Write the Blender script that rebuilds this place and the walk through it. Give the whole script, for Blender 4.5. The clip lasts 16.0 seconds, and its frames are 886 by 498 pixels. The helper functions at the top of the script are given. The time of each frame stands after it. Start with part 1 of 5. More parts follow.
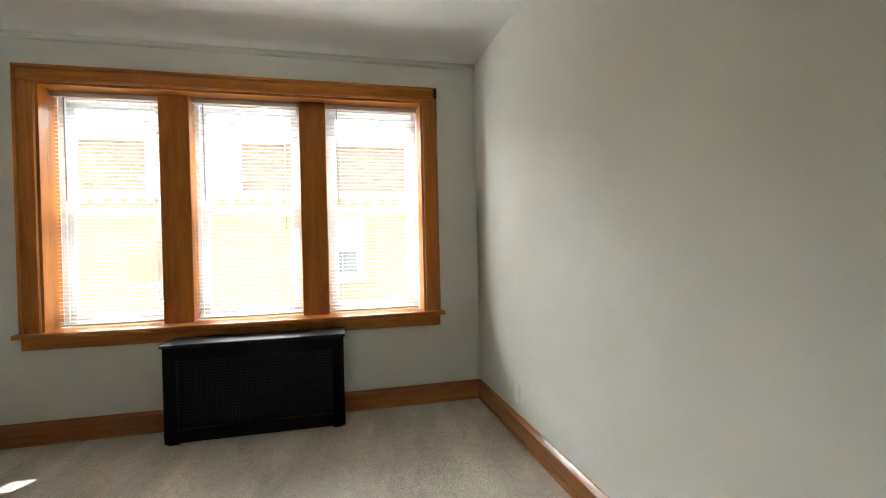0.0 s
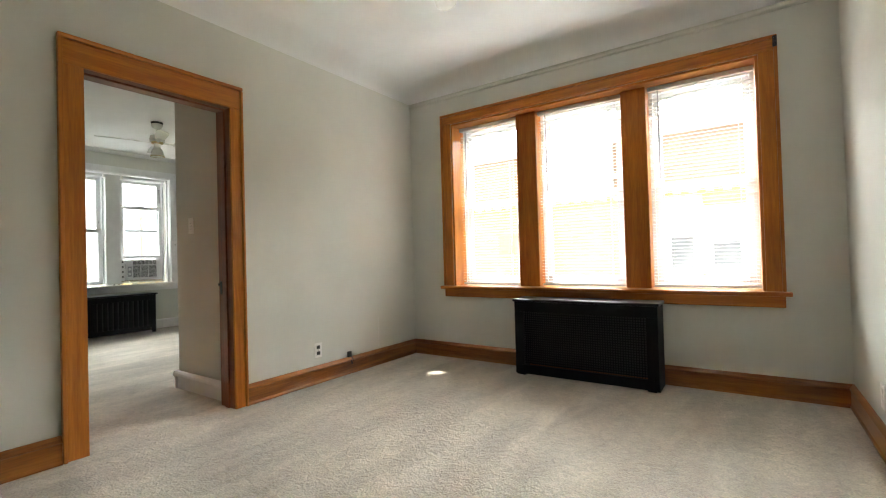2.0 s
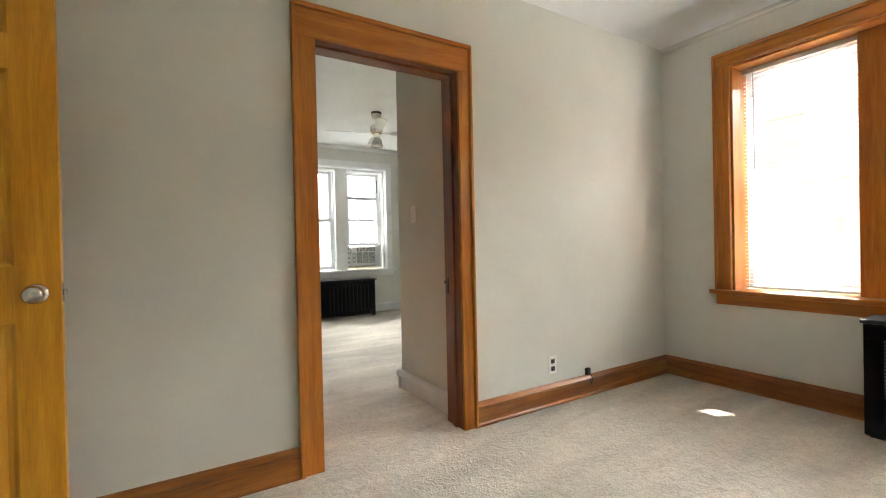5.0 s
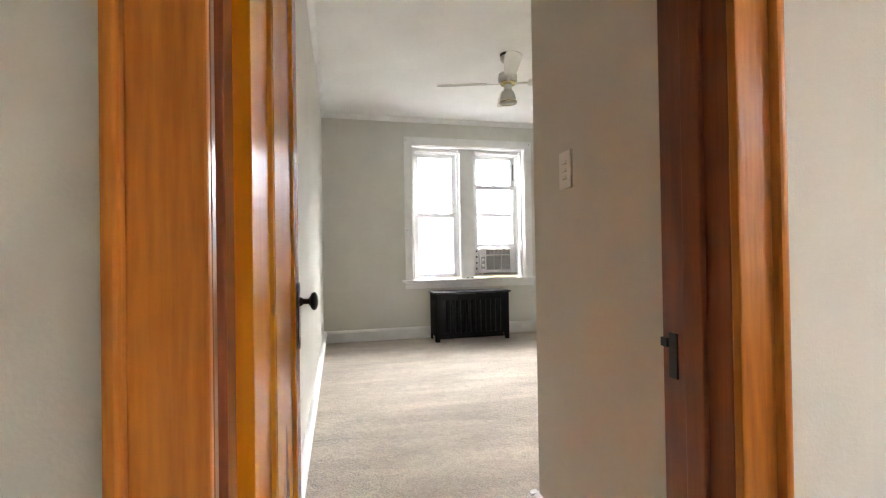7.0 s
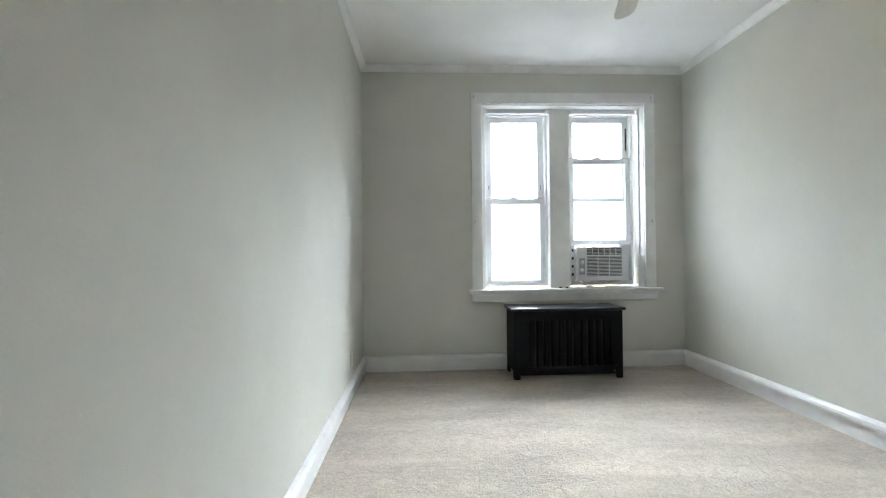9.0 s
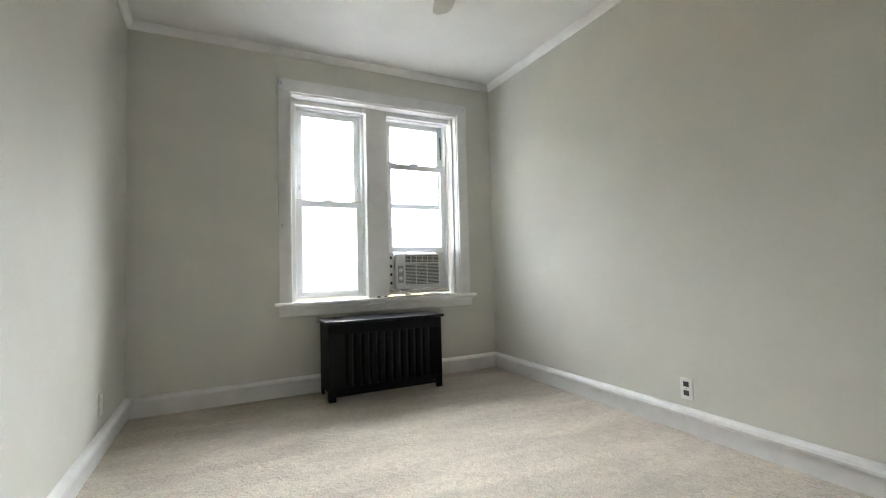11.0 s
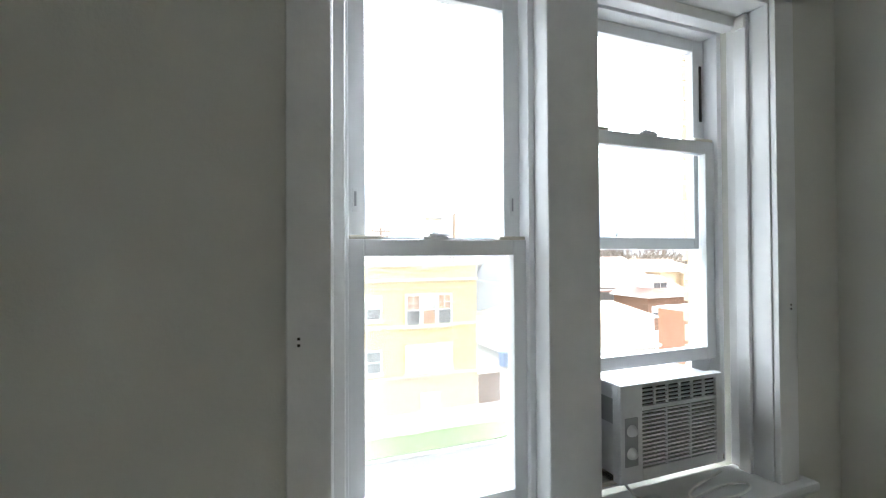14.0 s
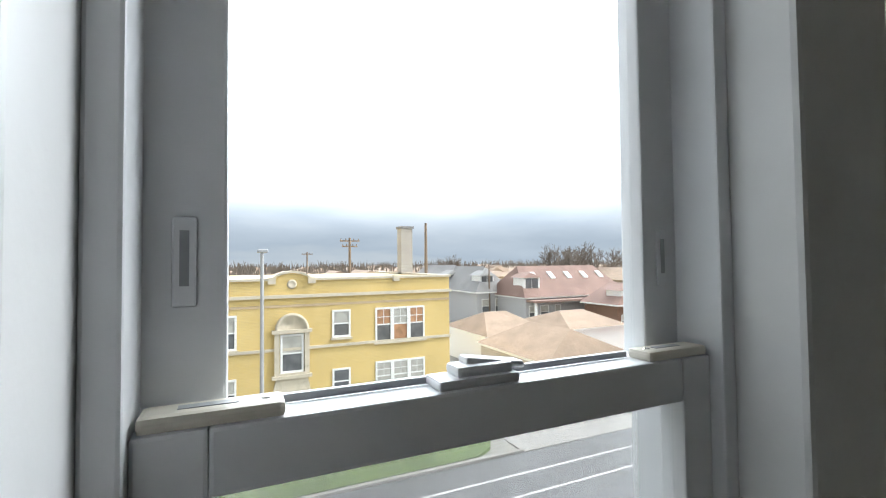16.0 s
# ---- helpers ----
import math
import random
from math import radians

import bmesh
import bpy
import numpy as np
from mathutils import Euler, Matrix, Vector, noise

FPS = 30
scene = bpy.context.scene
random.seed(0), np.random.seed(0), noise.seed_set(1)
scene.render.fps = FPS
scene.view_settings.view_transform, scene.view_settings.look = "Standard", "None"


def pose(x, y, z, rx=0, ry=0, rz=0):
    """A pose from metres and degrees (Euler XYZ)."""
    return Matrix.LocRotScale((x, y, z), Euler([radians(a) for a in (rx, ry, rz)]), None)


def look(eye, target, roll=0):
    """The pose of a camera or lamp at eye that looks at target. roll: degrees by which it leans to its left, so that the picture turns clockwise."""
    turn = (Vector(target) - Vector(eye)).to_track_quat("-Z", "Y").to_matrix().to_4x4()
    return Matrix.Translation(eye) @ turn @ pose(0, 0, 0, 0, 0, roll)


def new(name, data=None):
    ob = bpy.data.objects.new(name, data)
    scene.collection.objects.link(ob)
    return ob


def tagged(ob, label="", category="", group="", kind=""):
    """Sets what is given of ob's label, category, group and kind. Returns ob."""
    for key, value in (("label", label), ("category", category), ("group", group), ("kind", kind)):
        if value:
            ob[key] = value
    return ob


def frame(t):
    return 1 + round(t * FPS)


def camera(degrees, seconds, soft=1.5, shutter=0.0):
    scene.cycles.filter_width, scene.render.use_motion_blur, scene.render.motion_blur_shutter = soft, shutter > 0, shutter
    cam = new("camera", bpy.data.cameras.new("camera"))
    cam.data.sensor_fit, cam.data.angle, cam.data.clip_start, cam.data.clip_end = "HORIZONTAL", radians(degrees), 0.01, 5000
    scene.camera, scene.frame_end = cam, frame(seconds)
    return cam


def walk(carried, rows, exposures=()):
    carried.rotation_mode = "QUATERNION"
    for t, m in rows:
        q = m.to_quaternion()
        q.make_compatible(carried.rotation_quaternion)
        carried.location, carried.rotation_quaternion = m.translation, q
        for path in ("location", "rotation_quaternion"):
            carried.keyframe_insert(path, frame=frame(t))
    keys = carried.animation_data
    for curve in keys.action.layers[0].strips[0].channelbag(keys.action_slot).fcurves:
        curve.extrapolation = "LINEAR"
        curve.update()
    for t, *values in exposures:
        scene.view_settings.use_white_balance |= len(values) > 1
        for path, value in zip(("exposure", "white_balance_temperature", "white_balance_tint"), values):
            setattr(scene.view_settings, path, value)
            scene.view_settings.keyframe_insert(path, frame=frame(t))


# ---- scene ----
cam = camera(89.9, 16.0, soft=1.1)
EXPOSURES = [(0, 1.8, 6300, 5), (1.5, 1.9, 6400, 5), (3.5, 2.4, 6500, 8), (5.2, 2.45, 6500, 8), (7.3, 2.65, 6600, 16), (8.1, 2.4, 5700, 9), (8.5, 2.65, 5550, 7), (9.1, 2.2, 5900, 8), (12, 2.05, 6250, 10), (13.2, 1.85, 6150, 8), (13.8, 1.35, 5900, 8), (14.5, 0.75, 5900, 8), (15.2, 0.1, 6000, 8), (16, -0.4, 6100, 8)]
PATH = [
    (0, (1.622, -0.673, 1.203), (2.087, 1.272, 1.181), -1.3),
    (0.5, (1.844, -0.626, 1.152), (1.771, 1.372, 1.145), -1.7),
    (1, (1.996, -0.709, 1.084), (1.392, 1.197, 1.108), -1.6),
    (1.5, (2.108, -0.896, 1.048), (1.141, 0.855, 1.076), -1.6),
    (2, (2.188, -1.015, 0.995), (1.053, 0.631, 1.026), -1.6),
    (2.5, (2.212, -1.096, 0.946), (0.957, 0.461, 0.975), -1.7),
    (3, (2.221, -1.159, 0.928), (0.854, 0.301, 0.957), -1.5),
    (3.5, (2.175, -1.199, 0.923), (0.683, 0.133, 0.948), -1.6),
    (4, (2.04, -1.175, 0.956), (0.495, 0.094, 0.971), -1.2),
    (4.5, (1.78, -1.023, 1.026), (0.158, 0.147, 1.026), -1.4),
    (5, (1.394, -0.764, 1.057), (-0.306, 0.29, 1.042), -1.2),
    (5.2, (1.226, -0.686, 1.063), (-0.504, 0.318, 1.051), -1.2),
    (7.3, (-0.303, 0.109, 1.008), (-2.274, 0.451, 1.033), -1.0),
    (7.5, (-0.456, 0.173, 0.998), (-2.439, 0.43, 1.029), -1.1),
    (8, (-0.853, 0.246, 1.034), (-2.852, 0.319, 1.062), -0.8),
    (8.5, (-1.231, 0.278, 1.034), (-3.231, 0.321, 1.064), -0.6),
    (9, (-1.502, 0.35, 1.037), (-3.5, 0.442, 1.049), -0.6),
    (9.5, (-1.659, 0.409, 1.005), (-3.58, 0.964, 1.058), -0.3),
    (9.7, (-1.69, 0.399, 0.987), (-3.536, 1.166, 1.056), -0.4),
    (11.8, (-2.152, 0.479, 0.935), (-3.942, 1.368, 1.02), -1.5),
    (12, (-2.315, 0.526, 0.974), (-4.171, 1.269, 1.034), -1.2),
    (12.5, (-2.801, 0.6, 1.072), (-4.673, 1.303, 1.089), -0.4),
    (13, (-3.383, 0.616, 1.129), (-5.266, 1.29, 1.137), 0.0),
    (13.5, (-3.943, 0.681, 1.311), (-5.824, 1.359, 1.313), -0.0),
    (14, (-4.384, 0.76, 1.474), (-6.252, 1.475, 1.498), -0.3),
    (14.5, (-4.728, 0.841, 1.551), (-6.574, 1.61, 1.591), -0.6),
    (15, (-4.944, 0.897, 1.604), (-6.778, 1.693, 1.655), -0.8),
    (15.5, (-5.11, 0.966, 1.607), (-6.927, 1.802, 1.666), -0.7),
    (16, (-5.231, 1.004, 1.622), (-7.046, 1.842, 1.683), -0.6),
]
walk(cam, [(t, look(eye, target, roll)) for t, eye, target, roll in PATH], EXPOSURES)

# ---- world, sun, exposure ----
world = bpy.data.worlds.new("sky")
scene.world = world
world.use_nodes = True
wn = world.node_tree
sky = wn.nodes.new("ShaderNodeTexSky")
sky.sky_type = "NISHITA"
sky.sun_disc = False
SUN_DIR = Vector((0.30, 0.66, 1.02)).normalized()
sky.sun_elevation = math.asin(SUN_DIR.z)
sky.sun_rotation = math.atan2(SUN_DIR.x, SUN_DIR.y)
sky.dust_density = 3.0
wn.links.new(sky.outputs[0], wn.nodes["Background"].inputs[0])
wn.nodes["Background"].inputs[1].default_value = 0.15
SKY_BASE, SKY_BOOST = 1.6, 15.0        # glow of the cloud deck, and extra glow added to light the rooms
sun_data = bpy.data.lights.new("sun", "SUN")
sun_data.energy, sun_data.angle, sun_data.color = 3.6, radians(0.5), (1.0, 0.94, 0.85)
sun_ob = new("sun", sun_data)
sun_ob.matrix_world = look(SUN_DIR * 60, (0, 0, 0))


# ---- materials ----
def mat(name, color, rough=0.6, metal=0.0, coat=0.0, noise_scale=0.0, vary=0.12, bump=0.0, bump_scale=60.0, big=0.0, big_scale=1.5):
    """Plain surface with colour variation at two scales and fine relief."""
    m = bpy.data.materials.new(name)
    m.use_nodes = True
    nt = m.node_tree
    p = nt.nodes["Principled BSDF"]
    p.inputs["Base Color"].default_value = (*color, 1)
    p.inputs["Roughness"].default_value = rough
    p.inputs["Metallic"].default_value = metal
    p.inputs["Coat Weight"].default_value = coat
    p.inputs["Coat Roughness"].default_value = 0.08
    tc = nt.nodes.new("ShaderNodeTexCoord")
    last = None
    if noise_scale:
        for sc, am in ((noise_scale, vary), (big_scale, big)):
            if not am:
                continue
            n = nt.nodes.new("ShaderNodeTexNoise")
            n.inputs["Scale"].default_value = sc
            n.inputs["Detail"].default_value = 5
            nt.links.new(tc.outputs["Object"], n.inputs["Vector"])
            r = nt.nodes.new("ShaderNodeMapRange")
            r.inputs["From Min"].default_value, r.inputs["From Max"].default_value = 0.3, 0.7
            r.inputs["To Min"].default_value, r.inputs["To Max"].default_value = 1 - am, 1 + am
            nt.links.new(n.outputs["Fac"], r.inputs["Value"])
            mx = nt.nodes.new("ShaderNodeMix")
            mx.data_type, mx.blend_type = "RGBA", "MULTIPLY"
            mx.inputs["Factor"].default_value = 1
            if last is None:
                mx.inputs["A"].default_value = (*color, 1)
            else:
                nt.links.new(last, mx.inputs["A"])
            nt.links.new(r.outputs[0], mx.inputs["B"])
            last = mx.outputs["Result"]
        nt.links.new(last, p.inputs["Base Color"])
    if bump:
        n = nt.nodes.new("ShaderNodeTexNoise")
        n.inputs["Scale"].default_value, n.inputs["Detail"].default_value = bump_scale, 4
        nt.links.new(tc.outputs["Object"], n.inputs["Vector"])
        b = nt.nodes.new("ShaderNodeBump")
        b.inputs["Strength"].default_value, b.inputs["Distance"].default_value = bump, 0.01
        nt.links.new(n.outputs["Fac"], b.inputs["Height"])
        nt.links.new(b.outputs[0], p.inputs["Normal"])
    return m


def wood(name, dark, light, along="z", rough=0.35, coat=0.12, scale=9.0, relief=0.12):
    """Varnished timber with long grain along one axis, and blotches."""
    m = bpy.data.materials.new(name)
    m.use_nodes = True
    nt = m.node_tree
    p = nt.nodes["Principled BSDF"]
    tc, mp = nt.nodes.new("ShaderNodeTexCoord"), nt.nodes.new("ShaderNodeMapping")
    stretch = {"x": (0.07, 1, 1), "y": (1, 0.07, 1), "z": (1, 1, 0.07)}[along]
    mp.inputs["Scale"].default_value = [s * scale for s in stretch]
    nt.links.new(tc.outputs["Object"], mp.inputs["Vector"])
    n = nt.nodes.new("ShaderNodeTexNoise")
    n.inputs["Scale"].default_value, n.inputs["Detail"].default_value, n.inputs["Distortion"].default_value = 1.6, 6, 1.2
    nt.links.new(mp.outputs[0], n.inputs["Vector"])
    f = nt.nodes.new("ShaderNodeTexNoise")
    f.inputs["Scale"].default_value, f.inputs["Detail"].default_value = 14, 3
    nt.links.new(mp.outputs[0], f.inputs["Vector"])
    mixf = nt.nodes.new("ShaderNodeMix")
    mixf.inputs[0].default_value = 0.35
    nt.links.new(n.outputs["Fac"], mixf.inputs[2])
    nt.links.new(f.outputs["Fac"], mixf.inputs[3])
    cr = nt.nodes.new("ShaderNodeValToRGB")
    cr.color_ramp.elements[0].position, cr.color_ramp.elements[1].position = 0.36, 0.64
    cr.color_ramp.elements[0].color, cr.color_ramp.elements[1].color = (*dark, 1), (*light, 1)
    nt.links.new(mixf.outputs[0], cr.inputs[0])
    nt.links.new(cr.outputs[0], p.inputs["Base Color"])
    b = nt.nodes.new("ShaderNodeBump")
    b.inputs["Strength"].default_value, b.inputs["Distance"].default_value = relief, 0.003
    nt.links.new(f.outputs["Fac"], b.inputs["Height"])
    nt.links.new(b.outputs[0], p.inputs["Normal"])
    p.inputs["Roughness"].default_value = rough
    p.inputs["Specular IOR Level"].default_value = 0.35
    p.inputs["Coat Weight"].default_value, p.inputs["Coat Roughness"].default_value = coat, 0.12
    return m


def carpet_material():
    """Cut-pile carpet: tufts, traffic soil and long vacuum strokes."""
    m = bpy.data.materials.new("carpet")
    m.use_nodes = True
    nt = m.node_tree
    p = nt.nodes["Principled BSDF"]
    tc = nt.nodes.new("ShaderNodeTexCoord")

    def noise_at(scale, detail, vec, dist=0.0):
        n = nt.nodes.new("ShaderNodeTexNoise")
        n.inputs["Scale"].default_value, n.inputs["Detail"].default_value, n.inputs["Distortion"].default_value = scale, detail, dist
        nt.links.new(vec, n.inputs["Vector"])
        return n.outputs["Fac"]
    def strokes(turn, scale, dist):
        mp = nt.nodes.new("ShaderNodeMapping")
        mp.inputs["Rotation"].default_value = (0, 0, turn)
        mp.inputs["Scale"].default_value = scale
        nt.links.new(tc.outputs["Object"], mp.inputs["Vector"])
        return noise_at(1.0, 2, mp.outputs[0], dist)
    stroke = strokes(0.35, (4.6, 0.8, 1), 0.6)
    sweep = strokes(-0.5, (3.4, 1.1, 1), 1.1)
    tuft = noise_at(120, 2, tc.outputs["Object"])
    clump = noise_at(24, 4, tc.outputs["Object"], 1.2)
    soil = noise_at(1.4, 4, tc.outputs["Object"])
    col = (0.58, 0.51, 0.42, 1)
    last = None
    for src, lo, hi in ((tuft, 0.82, 1.14), (clump, 0.87, 1.10), (stroke, 0.88, 1.10), (sweep, 0.86, 1.10), (soil, 0.90, 1.06)):
        r = nt.nodes.new("ShaderNodeMapRange")
        r.inputs["From Min"].default_value, r.inputs["From Max"].default_value = 0.32, 0.68
        r.inputs["To Min"].default_value, r.inputs["To Max"].default_value = lo, hi
        nt.links.new(src, r.inputs["Value"])
        mx = nt.nodes.new("ShaderNodeMix")
        mx.data_type, mx.blend_type = "RGBA", "MULTIPLY"
        mx.inputs["Factor"].default_value = 1
        if last is None:
            mx.inputs["A"].default_value = col
        else:
            nt.links.new(last, mx.inputs["A"])
        nt.links.new(r.outputs[0], mx.inputs["B"])
        last = mx.outputs["Result"]
    nt.links.new(last, p.inputs["Base Color"])
    add = nt.nodes.new("ShaderNodeMath")
    add.operation = "MULTIPLY_ADD"
    add.inputs[1].default_value = 0.5
    nt.links.new(tuft, add.inputs[0])
    nt.links.new(clump, add.inputs[2])
    b = nt.nodes.new("ShaderNodeBump")
    b.inputs["Strength"].default_value, b.inputs["Distance"].default_value = 1.0, 0.013
    nt.links.new(add.outputs[0], b.inputs["Height"])
    nt.links.new(b.outputs[0], p.inputs["Normal"])
    p.inputs["Roughness"].default_value = 0.95
    p.inputs["Sheen Weight"].default_value = 0.25
    return m


def brick_material(name, c1, c2, mortar, w, h):
    """Small courses of brick for walls that stay far off."""
    m = bpy.data.materials.new(name)
    m.use_nodes = True
    nt = m.node_tree
    p = nt.nodes["Principled BSDF"]
    tc = nt.nodes.new("ShaderNodeTexCoord")
    sep, com = nt.nodes.new("ShaderNodeSeparateXYZ"), nt.nodes.new("ShaderNodeCombineXYZ")
    add = nt.nodes.new("ShaderNodeMath")
    nt.links.new(tc.outputs["Object"], sep.inputs[0])
    nt.links.new(sep.outputs[0], add.inputs[0])
    nt.links.new(sep.outputs[1], add.inputs[1])
    nt.links.new(add.outputs[0], com.inputs[0])
    nt.links.new(sep.outputs[2], com.inputs[1])
    br = nt.nodes.new("ShaderNodeTexBrick")
    br.inputs["Color1"].default_value, br.inputs["Color2"].default_value, br.inputs["Mortar"].default_value = (*c1, 1), (*c2, 1), (*mortar, 1)
    br.inputs["Scale"].default_value = 1
    br.inputs["Brick Width"].default_value, br.inputs["Row Height"].default_value, br.inputs["Mortar Size"].default_value = w, h, h * 0.09
    nt.links.new(com.outputs[0], br.inputs["Vector"])
    n = nt.nodes.new("ShaderNodeTexNoise")
    n.inputs["Scale"].default_value, n.inputs["Detail"].default_value = 0.6, 5
    nt.links.new(tc.outputs["Object"], n.inputs["Vector"])
    r = nt.nodes.new("ShaderNodeMapRange")
    r.inputs["To Min"].default_value, r.inputs["To Max"].default_value = 0.75, 1.2
    nt.links.new(n.outputs["Fac"], r.inputs["Value"])
    mx = nt.nodes.new("ShaderNodeMix")
    mx.data_type, mx.blend_type = "RGBA", "MULTIPLY"
    mx.inputs["Factor"].default_value = 1
    nt.links.new(br.outputs["Color"], mx.inputs["A"])
    nt.links.new(r.outputs[0], mx.inputs["B"])
    nt.links.new(mx.outputs["Result"], p.inputs["Base Color"])
    p.inputs["Roughness"].default_value = 0.9
    return m


def pane_material(name, tint, gloss):
    """Thin window glass: see-through with a Fresnel sheen."""
    m = bpy.data.materials.new(name)
    m.use_nodes = True
    nt = m.node_tree
    nt.nodes.clear()
    out, mx = nt.nodes.new("ShaderNodeOutputMaterial"), nt.nodes.new("ShaderNodeMixShader")
    tr, gl, fr = nt.nodes.new("ShaderNodeBsdfTransparent"), nt.nodes.new("ShaderNodeBsdfGlossy"), nt.nodes.new("ShaderNodeLayerWeight")
    pw = nt.nodes.new("ShaderNodeMath")
    pw.operation = "POWER"
    pw.inputs[1].default_value = gloss
    nt.links.new(fr.outputs["Facing"], pw.inputs[0])
    tr.inputs[0].default_value = (*tint, 1)
    gl.inputs["Roughness"].default_value = 0.02
    nt.links.new(pw.outputs[0], mx.inputs[0])
    nt.links.new(tr.outputs[0], mx.inputs[1])
    nt.links.new(gl.outputs[0], mx.inputs[2])
    nt.links.new(mx.outputs[0], out.inputs[0])
    return m


def screen_material():
    """Woven insect screen, finer than the eye resolves from across a room."""
    m = bpy.data.materials.new("insect_screen")
    m.use_nodes = True
    nt = m.node_tree
    p = nt.nodes["Principled BSDF"]
    p.inputs["Base Color"].default_value = (0.72, 0.72, 0.70, 1)
    p.inputs["Roughness"].default_value = 0.6
    p.inputs["Alpha"].default_value = 0.30
    return m


def emit_sky():
    """Overcast sky: slate band at the horizon, pale cloud above, extra glow added on the windows' side."""
    m = bpy.data.materials.new("cloud_backdrop")
    m.use_nodes = True
    nt = m.node_tree
    nt.nodes.clear()
    out, em = nt.nodes.new("ShaderNodeOutputMaterial"), nt.nodes.new("ShaderNodeEmission")
    tc, mp, n = nt.nodes.new("ShaderNodeTexCoord"), nt.nodes.new("ShaderNodeMapping"), nt.nodes.new("ShaderNodeTexNoise")
    mp.inputs["Scale"].default_value = (0.0016, 0.0016, 0.007)
    nt.links.new(tc.outputs["Object"], mp.inputs[0])
    nt.links.new(mp.outputs[0], n.inputs["Vector"])
    n.inputs["Scale"].default_value, n.inputs["Detail"].default_value, n.inputs["Roughness"].default_value = 2.0, 6, 0.5
    sep, mad = nt.nodes.new("ShaderNodeSeparateXYZ"), nt.nodes.new("ShaderNodeMath")
    nt.links.new(tc.outputs["Object"], sep.inputs[0])
    mad.operation = "MULTIPLY_ADD"
    mad.inputs[1].default_value = 0.0033
    nt.links.new(sep.outputs[2], mad.inputs[0])
    sub = nt.nodes.new("ShaderNodeMath")
    sub.operation = "MULTIPLY_ADD"
    sub.inputs[1].default_value, sub.inputs[2].default_value = 0.7, -0.35
    nt.links.new(n.outputs["Fac"], sub.inputs[0])
    nt.links.new(sub.outputs[0], mad.inputs[2])
    cr = nt.nodes.new("ShaderNodeValToRGB")
    e = cr.color_ramp.elements
    e[0].position, e[0].color = 0.0, (0.52, 0.55, 0.58, 1)
    e[1].position, e[1].color = 1.0, (0.98, 0.99, 1.0, 1)
    for pos, c in ((0.10, (0.43, 0.48, 0.54, 1)), (0.24, (0.50, 0.545, 0.60, 1)), (0.40, (0.60, 0.63, 0.665, 1)), (0.66, (0.84, 0.86, 0.88, 1))):
        k = e.new(pos)
        k.color = c
    nt.links.new(mad.outputs[0], cr.inputs[0])
    nt.links.new(cr.outputs[0], em.inputs[0])
    nrm, dot = nt.nodes.new("ShaderNodeVectorMath"), nt.nodes.new("ShaderNodeVectorMath")
    nrm.operation, dot.operation = "NORMALIZE", "DOT_PRODUCT"
    nt.links.new(tc.outputs["Object"], nrm.inputs[0])
    nt.links.new(nrm.outputs[0], dot.inputs[0])
    # added glow is centred between the two window directions, off the sun's bearing
    dot.inputs[1].default_value = Vector((-0.52, 0.70, 0.5)).normalized()
    boost, rise = nt.nodes.new("ShaderNodeMapRange"), nt.nodes.new("ShaderNodeMapRange")
    boost.interpolation_type = rise.interpolation_type = "SMOOTHSTEP"
    boost.inputs["From Min"].default_value, boost.inputs["From Max"].default_value = 0.0, 0.9
    boost.inputs["To Max"].default_value = SKY_BOOST
    nt.links.new(dot.outputs["Value"], boost.inputs["Value"])
    rise.inputs["From Min"].default_value, rise.inputs["From Max"].default_value = 40, 520
    nt.links.new(sep.outputs[2], rise.inputs["Value"])
    mul, add = nt.nodes.new("ShaderNodeMath"), nt.nodes.new("ShaderNodeMath")
    mul.operation, add.operation = "MULTIPLY", "ADD"
    nt.links.new(boost.outputs[0], mul.inputs[0])
    nt.links.new(rise.outputs[0], mul.inputs[1])
    nt.links.new(mul.outputs[0], add.inputs[0])
    add.inputs[1].default_value = SKY_BASE
    nt.links.new(add.outputs[0], em.inputs[1])
    nt.links.new(em.outputs[0], out.inputs[0])
    return m


M_WALL = mat("wall_paint", (0.66, 0.655, 0.595), 0.75, noise_scale=3, vary=0.03, bump=0.10, bump_scale=140, big=0.03, big_scale=0.8)
M_CEIL = mat("ceiling_paint", (0.86, 0.86, 0.85), 0.8, noise_scale=3, vary=0.02, bump=0.08, bump_scale=90, big=0.02)
M_TRIM = mat("white_trim_paint", (0.80, 0.80, 0.79), 0.35, noise_scale=9, vary=0.04, bump=0.06, bump_scale=50, big=0.03)
M_VINYL = mat("white_vinyl", (0.80, 0.81, 0.82), 0.32, noise_scale=20, vary=0.02)
M_WOODZ = wood("varnished_fir_upright", (0.36, 0.105, 0.012), (0.57, 0.205, 0.026), "z")
M_WOODX = wood("varnished_fir_x", (0.36, 0.105, 0.012), (0.57, 0.205, 0.026), "x")
M_WOODY = wood("varnished_fir_y", (0.36, 0.105, 0.012), (0.57, 0.205, 0.026), "y")
M_BASEX = wood("baseboard_oak_x", (0.19, 0.06, 0.012), (0.38, 0.14, 0.026), "x", 0.3, 0.4)
M_BASEY = wood("baseboard_oak_y", (0.19, 0.06, 0.012), (0.38, 0.14, 0.026), "y", 0.3, 0.4)
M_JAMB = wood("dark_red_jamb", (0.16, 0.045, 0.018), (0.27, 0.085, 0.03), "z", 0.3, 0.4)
M_OAK = wood("honey_oak", (0.62, 0.26, 0.012), (0.80, 0.40, 0.03), "z", 0.38, 0.1, 14)
M_PINE = wood("glossy_orange_pine", (0.50, 0.155, 0.003), (0.64, 0.235, 0.006), "z", 0.22, 0.0, 3.0, 0.03)
M_CARPET = carpet_material()
